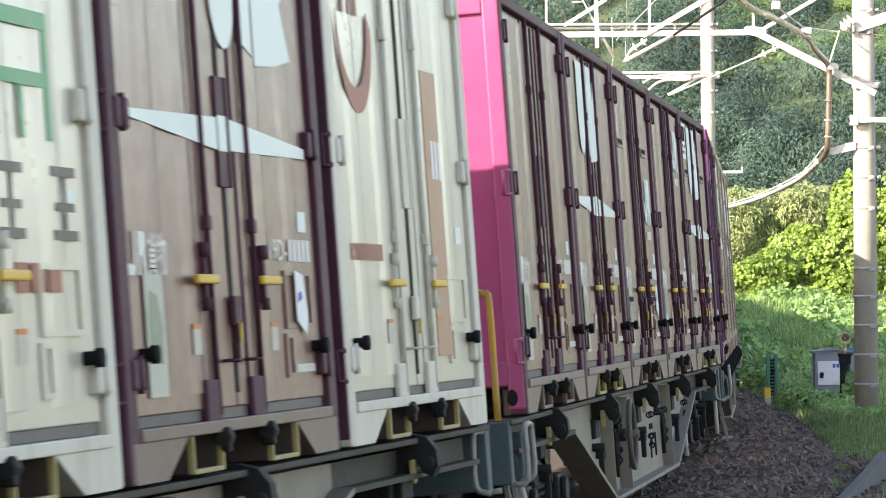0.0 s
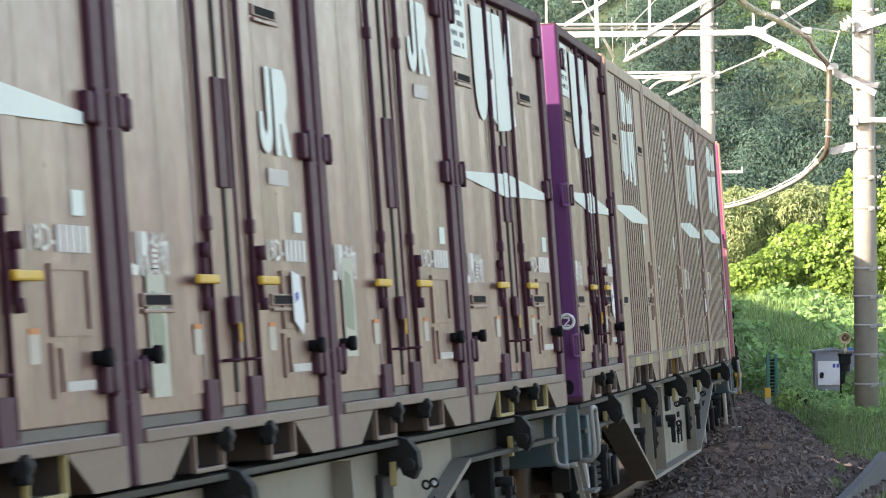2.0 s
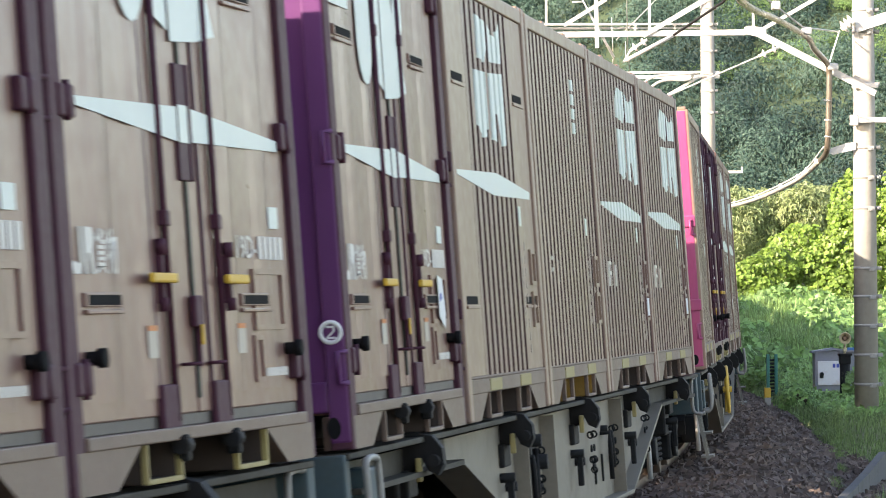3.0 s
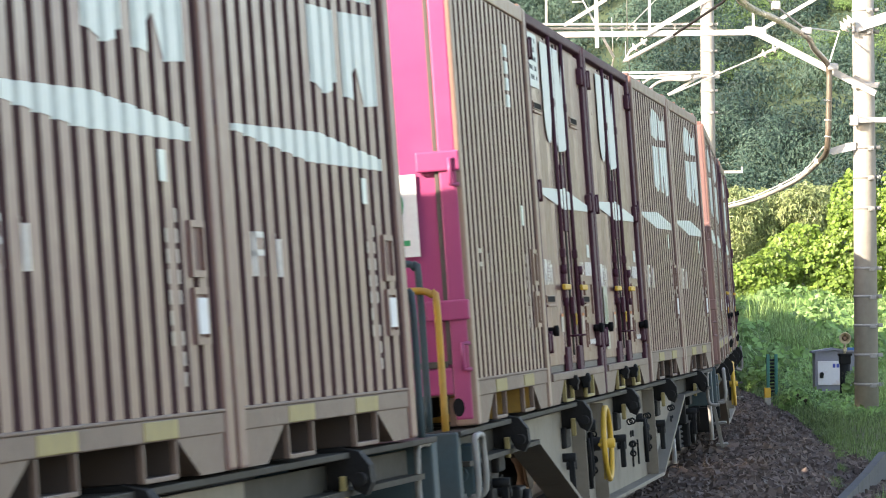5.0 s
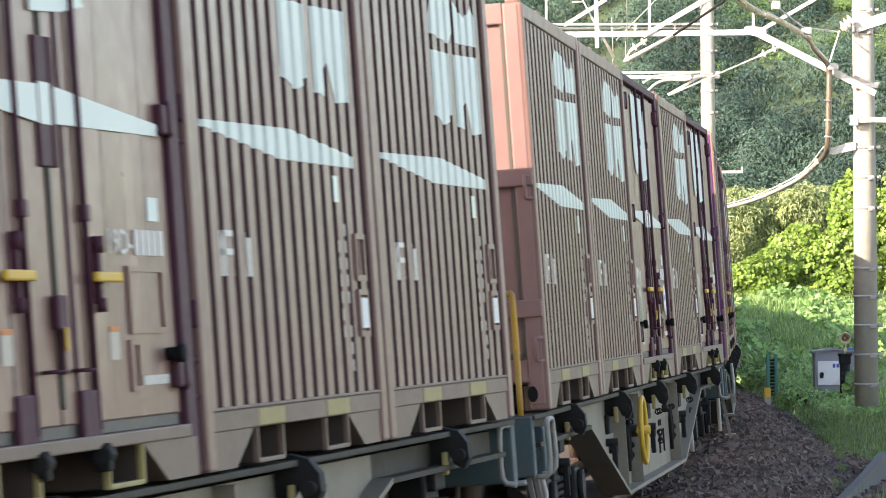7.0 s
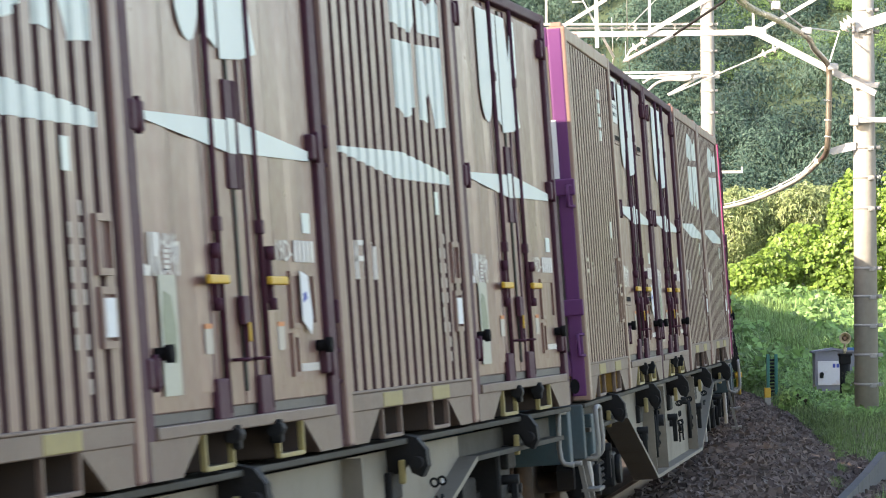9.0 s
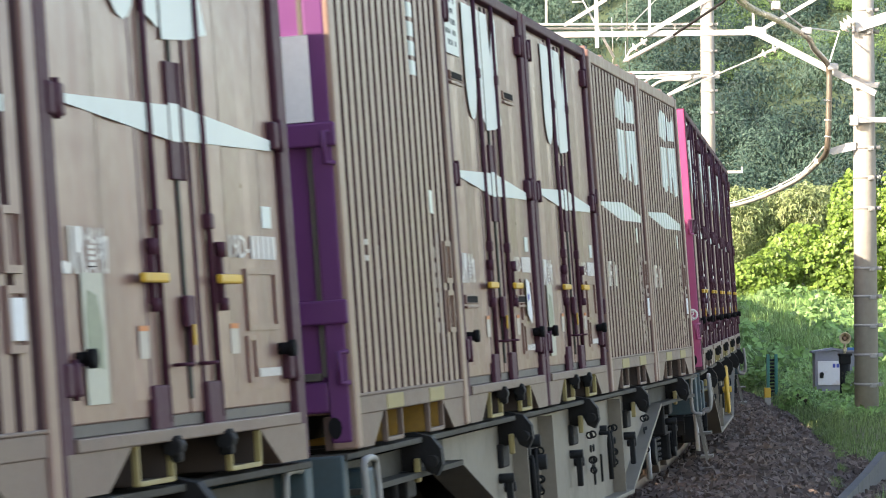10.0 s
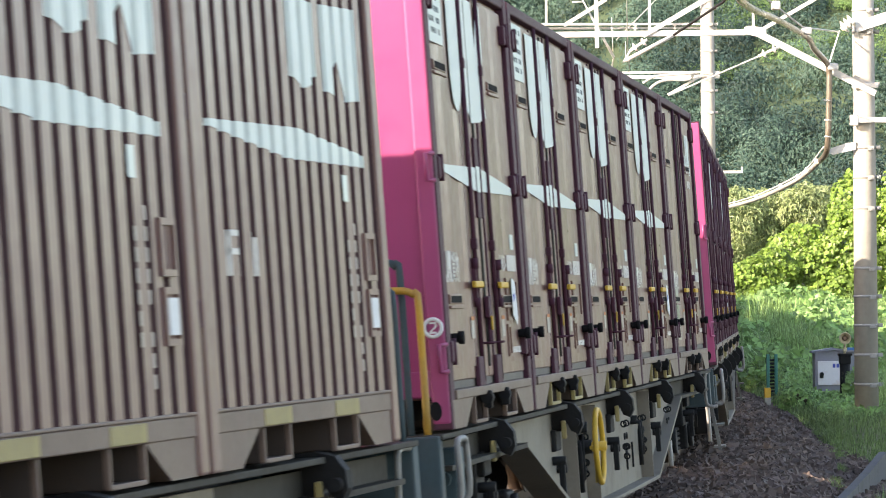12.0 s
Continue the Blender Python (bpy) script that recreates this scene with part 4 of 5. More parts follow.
def ends(c, mat, number=False, poster=False, plate=False, straps=False):
    """End walls: framed panels with a centre seam, cross beam, holes and latches."""
    for sgn in (-1, 1):
        turn = pose(0, 0, 0, 0, 0, 0 if sgn < 0 else 180)

        part("end_panel", "end panel", lambda bm: box(bm, -1.10, 1.10, -HL + 0.035, -HL + 0.075, 0.2, 2.42), mat, c, at=turn)
        for x in (-0.62, 0.0, 0.62):
            part("panel_rib", "panel rib", lambda bm: box(bm, -0.014, 0.014, -HL + 0.021, -HL + 0.035, 0.34, 2.38, 0.004), mat, c, at=turn @ Matrix.Translation((x, 0, 0)))
        if straps:
            part("door_seal", "door seal", lambda bm: (box(bm, 1.075, 1.10, -HL + 0.012, -HL + 0.035, 0.33, 2.36, 0.004), box(bm, -1.10, 1.075, -HL + 0.0, -HL + 0.035, 0.315, 0.35, 0.004)), STEEL_GREY, c, "dark rubber door seal", at=turn)
        for z in (0.62, 1.42) if straps else ():
            part("hinge_strap", ("hinge strap", z), lambda bm: box(bm, 0.98, 1.215, -HL - 0.016, -HL + 0.02, z - 0.055, z + 0.055, 0.01), mat, c, at=turn)

        def rim(bm):
            for s in (-1, 1):
                box(bm, s * 1.10 - (0.098 if s < 0 else 0), s * 1.10 + (0.098 if s > 0 else 0), -HL, -HL + 0.14, 0.03, 2.48, 0.012)
            box(bm, -1.10, 1.10, -HL + 0.004, -HL + 0.12, 2.36, 2.49, 0.01)
            box(bm, -1.10, 1.10, -HL + 0.004, -HL + 0.12, 0.17, 0.31, 0.01)
        part("end_frame", "end frame", rim, mat, c, at=turn)

        for s in (-1, 1):
            part("lashing_hole", ("lashing hole", s), lambda bm: prism(bm, [(s * 1.12 + 0.032 * math.cos(k * math.pi / 6), 0.10 + 0.05 * math.sin(k * math.pi / 6)) for k in range(12)], "y", -HL - 0.002, -HL + 0.01), RUBBER, c, "dark oval hole", at=turn)
        for z in (0.37, 1.36):
            part("latch", ("end latch", z), lambda bm: tube(bm, [(1.20, -HL + 0.005, z - 0.07), (1.165, -HL - 0.03, z - 0.07), (1.165, -HL - 0.03, z + 0.07), (1.20, -HL + 0.005, z + 0.07)], 0.013, 6), mat, c, "small bent latch bar on the corner post", at=turn)
    if number:
        def disc(bm):
            u, v, y0, y1 = 1.135, 0.53, -HL - 0.006, -HL - 0.002
            ring(bm, (u, -HL - 0.003, v), (0, 1, 0), 0.046, 0.010, 24, 6)
            box(bm, u - 0.02, u + 0.02, y0, y1, v + 0.02, v + 0.03)
            box(bm, u + 0.01, u + 0.02, y0, y1, v + 0.004, v + 0.02)
            prism(bm, [(u - 0.02, v - 0.02), (u - 0.008, v - 0.02), (u + 0.02, v + 0.004), (u + 0.008, v + 0.004)], "y", y0, y1)
            box(bm, u - 0.02, u + 0.02, y0, y1, v - 0.03, v - 0.02)
        part("painted_number", "end number", disc, STICKER, c, "white figure two in a circle")
    if poster:
        part("poster", "poster", lambda bm: box(bm, 0.50, 0.97, -HL + 0.012, -HL + 0.018, 0.92, 1.36), STICKER, c, "white poster with a green ring")

        def mark(bm):
            ring(bm, (0.76, -HL + 0.010, 1.20), (0, 1, 0), 0.12, 0.018, 20, 4)
            prism(bm, [(0.78, 1.09), (0.86, 1.13), (0.88, 1.24), (0.82, 1.31), (0.76, 1.27), (0.82, 1.19)], "y", -HL + 0.008, -HL + 0.012)
            for k in range(4):
                box(bm, 0.70 + k * 0.06, 0.74 + k * 0.06, -HL + 0.008, -HL + 0.012, 0.98, 1.01)
        part("poster_print", "poster print", mark, material("green print", (0.03, 0.33, 0.14), 0.5), c, "green printed ring")
    if plate:
        part("white_plate", "white plate", lambda bm: box(bm, 0.66, 1.12, -HL - 0.006, -HL + 0.034, 1.48, 1.87), STICKER, c, "blank white board on the end wall")


def core(c, mat, inset, roof_mat, tabs=False):
    """Box body, roof with lips, corner fittings."""
    part("body", ("core", inset), lambda bm: box(bm, -1.17 , 1.225 - inset, -HL + 0.08, HL - 0.08, 0.16, 2.44), mat, c)

    def roof(bm):
        box(bm, -1.20, 1.20, -HL + 0.02, HL - 0.02, 2.44, 2.485, 0.01)
        for k in range(12):
            y = -1.62 + k * 0.295
            box(bm, -1.1, 1.1, y - 0.05, y + 0.05, 2.485, 2.497, 0.004)
    part("roof", "roof", roof, roof_mat, c)

    def floor_pan(bm):
        box(bm, -0.95, 0.95, -HL + 0.05, HL - 0.05, 0.05, 0.2)
    part("floor_pan", "floor pan", floor_pan, IRON, c)

    if tabs:
        for y in (-1.78, -0.62, 0.62, 1.78):
            part("roof_tab", "roof tab", lambda bm: box(bm, 1.12, 1.20, -0.07, 0.07, 2.485, 2.518, 0.008), roof_mat, c, "pale lifting lug on the roof edge", at=(0, y, 0))


def door_container(c, side, variant, end, post=None, paper=False, shift=0.15, low=False, vents=True):
    """Side doors between two posts, with lock rods, levers, vents, notices."""
    post = post or PLUM
    core(c, side, 0.075, side)
    ends(c, end, number=variant == "number")
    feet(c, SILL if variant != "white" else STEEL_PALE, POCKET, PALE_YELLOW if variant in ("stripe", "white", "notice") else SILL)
    # wide posts at both ends of each side
    for sx in (1, -1):
        turn = pose(0, 0, 0, 0, 0, 0 if sx > 0 else 180)
        for y in (-1.775, 1.775):
            part("corner_post", ("post", y > 0), lambda bm: box(bm, 1.10, 1.204, y - 0.078, y + 0.078, 0.0, 2.49, 0.01), post, c, at=turn)
        part("top_rail", "top rail", lambda bm: box(bm, 1.12, 1.201, -1.69, 1.69, 2.425, 2.49, 0.01), post if sx > 0 else side, c, at=turn)
        part("bottom_rail", "bottom rail", lambda bm: (box(bm, 1.10, 1.215, -1.69, 1.69, 0.150, 0.200, 0.006)), STEEL_PALE if variant == "white" else SILL, c, at=turn)
        part("sill_seal", "sill seal", lambda bm: box(bm, 1.12, 1.170, -1.69, 1.69, 0.200, 0.245, 0.004), DOOR_SEAL, c, "dark strip below the doors", at=turn)
    for k, (y0, y1) in enumerate(((-1.69, -0.012), (0.012, 1.69))):
        def leaf(bm, y0=y0, y1=y1):
            box(bm, 1.15, 1.178, y0 + 0.004, y1 - 0.004, 0.245, 2.395, 0.006)
            edge = y0 if y0 < -1 else y1
            inner = y1 if y0 < -1 else y0
            # shallow pressed swellings down the leaf
            for f in (0.36, 0.72):
                yc = inner + (edge - inner) * f
                prism(bm, [(1.178, yc - 0.16), (1.186, yc - 0.07), (1.186, yc + 0.07), (1.178, yc + 0.16)], "z", 0.31, 2.38)
        part("door", ("leaf", k), leaf, side, c)
    part("seam_seal", "seam seal", lambda bm: box(bm, 1.178, 1.190, -0.016, 0.016, 0.30, 2.39, 0.004), material("dark green-grey seal", (0.05, 0.052, 0.042), 0.7), c, "dark rubber seal between the doors")
    part("cover_plate", "cover plate", lambda bm: (box(bm, 1.176, 1.194, -0.09, 0.09, 1.13, 1.58, 0.005), box(bm, 1.176, 1.202, 0.055, 0.09, 1.13, 1.58, 0.005)), post, c, "dark plum cover plate over the seam")
    if variant in ("stripe", "number", "notice"):
        part("stripe_patch", "stripe patch", lambda bm: box(bm, 1.194, 1.197, -0.088, 0.05, 1.275, 1.42), LOGO, c)
    for y, d in ((-0.40, -1), (0.40, 1)):
        part("lock_rod", ("rod", y), lambda bm: rod(bm, (1.194, y, 0.22), (1.194, y, 2.42), 0.014, 8), post, c)
        part("rod_guard", ("guard", y), lambda bm: box(bm, 1.176, 1.187, y - 0.20, y - 0.172, 0.20, 2.40, 0.003), post, c)
        for z in (0.98, 1.98):
            part("rod_bracket", ("rod bracket", y), lambda bm: box(bm, 1.178, 1.212, y - 0.03, y + 0.03, -0.03, 0.03, 0.006), post, c, at=(0, 0, z))
        part("rod_shoe", ("shoe", y), lambda bm: box(bm, 1.176, 1.204, y - 0.205, y + 0.035, 0.19, 0.36, 0.008), post, c)
        part("lock_cam", ("cam", y), lambda bm: (rod(bm, (1.21, y - 0.06, 0.13), (1.21, y + 0.04, 0.13), 0.034, 10), box(bm, 1.18, 1.235, y - 0.03, y + 0.03, 0.07, 0.17, 0.01)), IRON, c)
        part("lock_lever", ("lever", y), lambda bm: box(bm, 1.210, 1.235, min(y, y + d * 0.34), max(y, y + d * 0.34), 0.735, 0.772, 0.008), YELLOW, c, "yellow lock lever")

        def keeper(bm, y=y, d=d):
            yy = y + d * 0.12
            box(bm, 1.178, 1.212, yy - 0.018, yy + 0.018, 0.66, 0.85, 0.006)
            rod(bm, (1.205, yy, 0.84), (1.205, yy, 0.90), 0.022, 8)
            rod(bm, (1.205, yy, 0.63), (1.205, yy, 0.68), 0.02, 8)
        part("lever_keeper", ("keeper", y), keeper, post, c)
    part("seal_box", "seal box", lambda bm: (box(bm, 1.185, 1.213, -0.075, 0.04, 0.57, 0.69, 0.008), rod(bm, (1.20, -0.02, 0.42), (1.20, -0.02, 0.6), 0.010, 6)), post, c)
    part("seal_pin", "seal pin", lambda bm: box(bm, 1.212, 1.222, -0.03, -0.008, 0.50, 0.58, 0.004), YELLOW, c)
    for y in (-0.21, 0.18):
        part("tie_ring", "tie ring", lambda bm: ring(bm, (1.215, 0, 0.43), (0, 0, 1), 0.035, 0.007, 14, 5), post, c, at=(0, y, 0))
    for y in (-1.66, 1.66):
        for z in (0.40, 1.36, 2.26):
            part("hinge", ("hinge", y, z), lambda bm: (box(bm, 1.175, 1.215, y - 0.10, y + 0.09, z - 0.058, z + 0.058, 0.01), rod(bm, (1.212, y - 0.01, z - 0.07), (1.212, y - 0.01, z + 0.07), 0.014, 8)), post, c)
        part("rubber_stop", ("stop", y), lambda bm: (rod(bm, (1.178, y - math.copysign(0.14, y), 0.47), (1.225, y - math.copysign(0.14, y), 0.47), 0.026, 10), rod(bm, (1.22, y - math.copysign(0.14, y), 0.47), (1.25, y - math.copysign(0.14, y), 0.47), 0.036, 10)), RUBBER, c, "black rubber door stop")
    if vents and variant in ("vented", "number", "notice"):
        for y in (-1.28, 1.0):
            for z in (0.66, 1.90):
                part("vent", ("vent", y, z), lambda bm: (box(bm, 1.178, 1.192, y - 0.24, y + 0.24, z - 0.010, z + 0.040, 0.003), box(bm, 1.178, 1.196, y - 0.24, y + 0.24, z - 0.035, z - 0.02, 0.003)), side, c)
                part("vent_slot", ("slot", y, z), lambda bm: box(bm, 1.190, 1.1935, y - 0.21, y + 0.21, z - 0.004, z + 0.032), RUBBER, c, "dark vent slot")
    # document holder, number lettering, stickers
    part("document_holder", "holder", framed(1.176, 0.98, 1.50, 0.55, 0.80, 0.022, 0.016), side, c, "shallow framed document holder")
    part("card_holder", "card holder", framed(1.176, 0.95, 1.09, 0.34, 0.53, 0.02, 0.014), side, c)
    if variant != "white":
        part("mark", "name hook", flat([(-1.66, 0.80), (-1.64, 0.765), (-1.55, 0.765), (-1.52, 0.80), (-1.52, 0.93), (-1.55, 0.93), (-1.55, 0.80), (-1.63, 0.81)], 1.1865), TEXT, c, "faded white mark as plain shapes")
        part("mark", "name block", flat([(-1.49, 0.765), (-1.46, 0.765), (-1.46, 0.84), (-1.43, 0.84), (-1.40, 0.765), (-1.365, 0.765), (-1.39, 0.85), (-1.37, 0.88), (-1.37, 0.915), (-1.39, 0.93), (-1.49, 0.93)], 1.1865), TEXT, c, "faded white mark as plain shapes")
        part("lettering", "name word", lettered("\u8ca8\u7269", -1.345, -1.06, 0.765, 0.93), TEXT, c, "faded white freight lettering", at=(1.1865, 0, 0))
    if variant != "white":
        part("lettering", "class code", lettered("19D-", 0.74, 1.08, 0.84, 0.935), TEXT, c, "faded white class code", at=(1.1865, 0, 0))
        part("lettering", "code bars", bars(1.11, 1.56, 0.84, 0.935, 5, 0.28), TEXT, c, "faded white number as bars", at=(1.1865, 0, 0))
    if variant != "white":
        part("lettering", "small bars", bars(1.12, 1.5, 0.36, 0.395, 12, 0.4), TEXT, c, "faded white lettering as bars", at=(1.1865, 0, 0))
    part("sticker", "small label", lambda bm: box(bm, 0, 0.003, 1.34, 1.50, 0.97, 1.06), LOGO, c, at=(1.184, 0, 0))
    for k, y in enumerate((-0.72, 0.66)):
        part("sticker", "orange label", lambda bm: box(bm, 0, 0.003, 0, 0.13, 0.46, 0.58), OLD_LABEL, c, at=(1.1865, y, 0))
        part("sticker_print", "orange print", lambda bm: box(bm, 0.003, 0.005, 0, 0.13, 0.56, 0.58), ORANGE_INK, c, at=(1.1865, y, 0))
    if variant in ("stripe", "number", "notice"):
        logo(c, 1.1875, shift)
        stripe(c, 1.1875, -1.60, 1.56)
    elif variant == "vented":
        dz = -0.56 if low else 0.0
        part("mark", "letter hook", flat([(0.66, 1.93), (0.70, 1.88), (0.78, 1.86), (0.86, 1.88), (0.91, 1.94), (0.92, 2.24), (0.82, 2.24), (0.82, 1.97), (0.78, 1.94), (0.74, 1.97), (0.73, 2.04), (0.66, 2.04)], 1.1875), LOGO, c, "pale green-white film shape of a worn mark", at=(0, 0.1, dz))
        part("mark", "letter block", flat([(0.97, 1.86), (1.07, 1.86), (1.07, 2.0), (1.10, 2.0), (1.17, 1.86), (1.28, 1.86), (1.19, 2.04), (1.25, 2.10), (1.25, 2.19), (1.19, 2.24), (0.97, 2.24)], 1.1875), LOGO, c, "pale green-white film shape of a worn mark", at=(0, 0.1, dz))
        part("lettering", "name bars high", bars(0.88, 1.28, 1.73, 1.80, 7, 0.35), TEXT, c, "faded white lettering as bars", at=(1.1865, 0, dz))
    if variant in ("vented", "stripe", "plain"):
        part("poster", "tall poster", lambda bm: box(bm, 0, 0.003, -1.34, -1.06, 0.28, 0.74), POSTER, c, "tall faded picture sticker", at=(1.187, -0.1, 0.03 if vents else 0.13))
        part("poster_print", "tall poster print", lambda bm: prism(bm, [(-1.30, 0.42), (-1.12, 0.40), (-1.10, 0.54), (-1.16, 0.66), (-1.27, 0.68), (-1.31, 0.58)], "x", 0.003, 0.005), GREEN_STICKER, c, at=(1.187, -0.1, 0.03 if vents else 0.13))
    if paper:
        part("paper_slip", "slip", lambda bm: prism(bm, [(1.14, 0.58), (1.32, 0.52), (1.36, 0.60), (1.30, 0.78), (1.14, 0.80)], "x", 1.2, 1.203), STICKER, c, "crumpled white paper slip tied to the lever")
        part("slip_ink", "slip ink", lambda bm: prism(bm, [(1.17, 0.66), (1.26, 0.68), (1.24, 0.71), (1.18, 0.70)], "x", 1.203, 1.2045), BLUE_INK, c)
    if variant in ("number", "notice"):
        part("notice", "notice", lambda bm: box(bm, 1.188, 1.193, -1.66, -1.1, 2.03, 2.38), LOGO, c, "pale notice board with small print")
        part("notice_print", "notice print", lambda bm: [box(bm, 1.193, 1.1945, -1.6 + i * 0.07, -1.56 + i * 0.07, 2.08 + r * 0.06, 2.11 + r * 0.06) for i in range(6) for r in range(5) if (i * 7 + r * 3) % 4], TEAL, c)


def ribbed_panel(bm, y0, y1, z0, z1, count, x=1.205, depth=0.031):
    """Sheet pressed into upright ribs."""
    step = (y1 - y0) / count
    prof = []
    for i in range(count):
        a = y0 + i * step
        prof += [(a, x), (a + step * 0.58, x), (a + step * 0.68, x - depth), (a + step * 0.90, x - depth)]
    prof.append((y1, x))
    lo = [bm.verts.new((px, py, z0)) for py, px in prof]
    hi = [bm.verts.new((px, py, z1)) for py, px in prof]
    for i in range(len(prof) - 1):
        # slopes and groove floors take the dark plum tone, groove shade coloured in
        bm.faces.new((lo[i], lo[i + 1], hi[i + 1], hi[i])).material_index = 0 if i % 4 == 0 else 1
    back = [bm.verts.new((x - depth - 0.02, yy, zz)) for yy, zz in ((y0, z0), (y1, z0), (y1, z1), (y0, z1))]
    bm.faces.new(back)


def rib_film(points, y0, y1, count, x=1.205, depth=0.031):
    """A painted film that follows the ribs: the outline (y, z) cut into strips, one to a rib crest and slope."""
    def build(bm):
        step = (y1 - y0) / count
        ys = []
        for i in range(count):
            a = y0 + i * step
            ys.append([(a, x), (a + step * 0.58, x), (a + step * 0.68, x - depth), (a + step * 0.90, x - depth), (a + step, x)])

        def span(y):
            zs = []
            n = len(points)
            for i in range(n):
                (ya, za), (yb, zb) = points[i], points[(i + 1) % n]
                if (ya - y) * (yb - y) < 0 or ya == y:
                    zs.append(za if ya == yb else za + (zb - za) * (y - ya) / (yb - ya))
            return (min(zs), max(zs)) if len(zs) > 1 else None
        for row in ys:
            for (ya, xa), (yb, xb) in zip(row, row[1:]):
                sa, sb = span(ya + 1e-4), span(yb - 1e-4)
                if sa and sb:
                    o = 0.003
                    v = [bm.verts.new(p) for p in ((xa + o, ya, sa[0]), (xb + o, yb, sb[0]), (xb + o, yb, sb[1]), (xa + o, ya, sa[1]))]
                    bm.faces.new(v)
        bmesh.ops.remove_doubles(bm, verts=bm.verts, dist=2e-3)
    return build


def ribbed_container(c, side, variant, end, poster=False, plate=False):
    core(c, side, 0.09, side, True)
    ends(c, end, poster=poster, plate=plate, straps=True)
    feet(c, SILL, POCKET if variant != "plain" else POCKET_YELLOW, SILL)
    for y in (-0.66, 0.72):
        part("rail_plate", "rail plate", lambda bm: box(bm, 1.20, 1.2165, -0.25, 0.25, 0.155, 0.226, 0.004), PALE_YELLOW, c, "faded yellow plate above the fork pocket", at=(0, y, 0))
    count = 17 if variant == "plain" else 15
    ya, yb = (-1.72, 1.72) if variant != "half" else (-1.0, 0.95)
    if variant == "half":
        count = 9
    for sx in (1, -1):
        turn = pose(0, 0, 0, 0, 0, 0 if sx > 0 else 180)
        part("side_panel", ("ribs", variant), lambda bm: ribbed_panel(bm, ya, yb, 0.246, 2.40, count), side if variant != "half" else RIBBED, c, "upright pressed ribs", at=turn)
        if variant == "half":
            for y0, y1 in ((-1.72, -1.0), (0.95, 1.72)):
                part("flat_panel", ("flat panel", y0), lambda bm: box(bm, 1.15, 1.205, y0, y1, 0.246, 2.40, 0.004), side, c, at=turn)
        for y in (-1.787, 1.787):
            part("corner_post", ("rpost", y > 0), lambda bm: box(bm, 1.10, 1.222, y - 0.066, y + 0.066, 0.0, 2.49, 0.012), side, c, at=turn)
        part("top_rail", "rtop", lambda bm: box(bm, 1.10, 1.218, -1.72, 1.72, 2.40, 2.49, 0.008), side, c, at=turn)
        part("bottom_rail", "rbottom", lambda bm: (box(bm, 1.10, 1.212, -1.72, 1.72, 0.15, 0.232, 0.006), box(bm, 1.10, 1.219, -1.72, 1.72, 0.232, 0.246, 0.004)), SILL, c, at=turn)
    outline = [(-1.62, 1.39), (-1.62, 1.37), (-0.1, 1.28), (1.58, 1.29), (1.58, 1.34), (0.1, 1.42)]
    fit = (ya, yb, count)
    if variant in ("stripe", "half"):
        if variant == "half":
            stripe(c, 1.206, -1.66, 1.60)
            part("stripe", "rib stripe half", rib_film([(-0.99, 1.375), (-0.99, 1.335), (-0.03, 1.28), (0.94, 1.288), (0.94, 1.36), (0.07, 1.415)], *fit), LOGO, c, "pale slanted stripe across the ribs")
        else:
            part("stripe", "rib stripe", rib_film(outline, *fit), LOGO, c, "pale slanted stripe across the ribs")
        off = 0.72 if variant == "stripe" else 0.0
        w = 1.5 if variant == "stripe" else 1.3
        marks = {
            "low hook": [(-0.52, 1.99), (-0.50, 1.72), (-0.38, 1.62), (-0.20, 1.60), (-0.08, 1.68), (-0.06, 2.0)],
            "low block": [(-0.03, 2.0), (-0.03, 1.62), (0.16, 1.60), (0.22, 1.80), (0.30, 1.58), (0.52, 1.60), (0.50, 1.9), (0.55, 2.03)],
            "high left": [(-0.40, 2.33), (-0.42, 2.08), (-0.02, 2.05), (0.02, 2.3)],
            "high right": [(0.05, 2.30), (0.05, 2.07), (0.54, 2.09), (0.50, 2.34), (0.30, 2.22)]}
        for nm, pts in marks.items():
            part("mark", ("rib mark", nm, variant), rib_film([(off + u * w, z) for u, z in pts], *fit), LOGO, c, "pale green-white film shape of a worn mark")
    if variant == "plain":
        for k in range(4):
            z = 2.2 - k * 0.1
            part("lettering", ("rib square", k), rib_film([(0.55, z - 0.075), (0.85, z - 0.075), (0.85, z), (0.55, z)], *fit), LOGO, c, "pale lettering as squares")
    if variant != "half":
        for k, (u, v, z0, z1) in enumerate(((-1.30, -1.08, 0.93, 0.955), (-1.30, -1.08, 0.855, 0.88), (-1.30, -1.25, 0.77, 0.955), (-1.13, -1.06, 0.77, 0.955), (-0.98, -0.92, 0.81, 0.83), (-0.92, -0.84, 0.78, 0.95), (-0.84, -0.74, 0.77, 0.93))):
            part("lettering", ("rib name", variant, k), rib_film([(u, z0), (v, z0), (v, z1), (u, z1)], *fit), TEXT, c, "faded white lettering as bars")
    # upright columns of small lettering near the rear post
    def column(bm):
        for k in range(9):
            for j, y in enumerate((1.03, 1.175)):
                if (k * 5 + j * 3) % 7 and not (j == 0 and k > 6):
                    box(bm, 1.205, 1.208, y - 0.020, y + 0.020, 0.968 - k * 0.078, 1.022 - k * 0.078)
    part("lettering", "column", column, FAINT, c, "upright column of faded lettering as bars")
    part("sticker", "column label", lambda bm: box(bm, 1.206, 1.210, 0.98, 1.08, 1.12, 1.24), LOGO, c)

    part("document_holder", "rholder", framed(1.195, 1.35, 1.57, 0.50, 0.72, 0.026, 0.026), side, c)
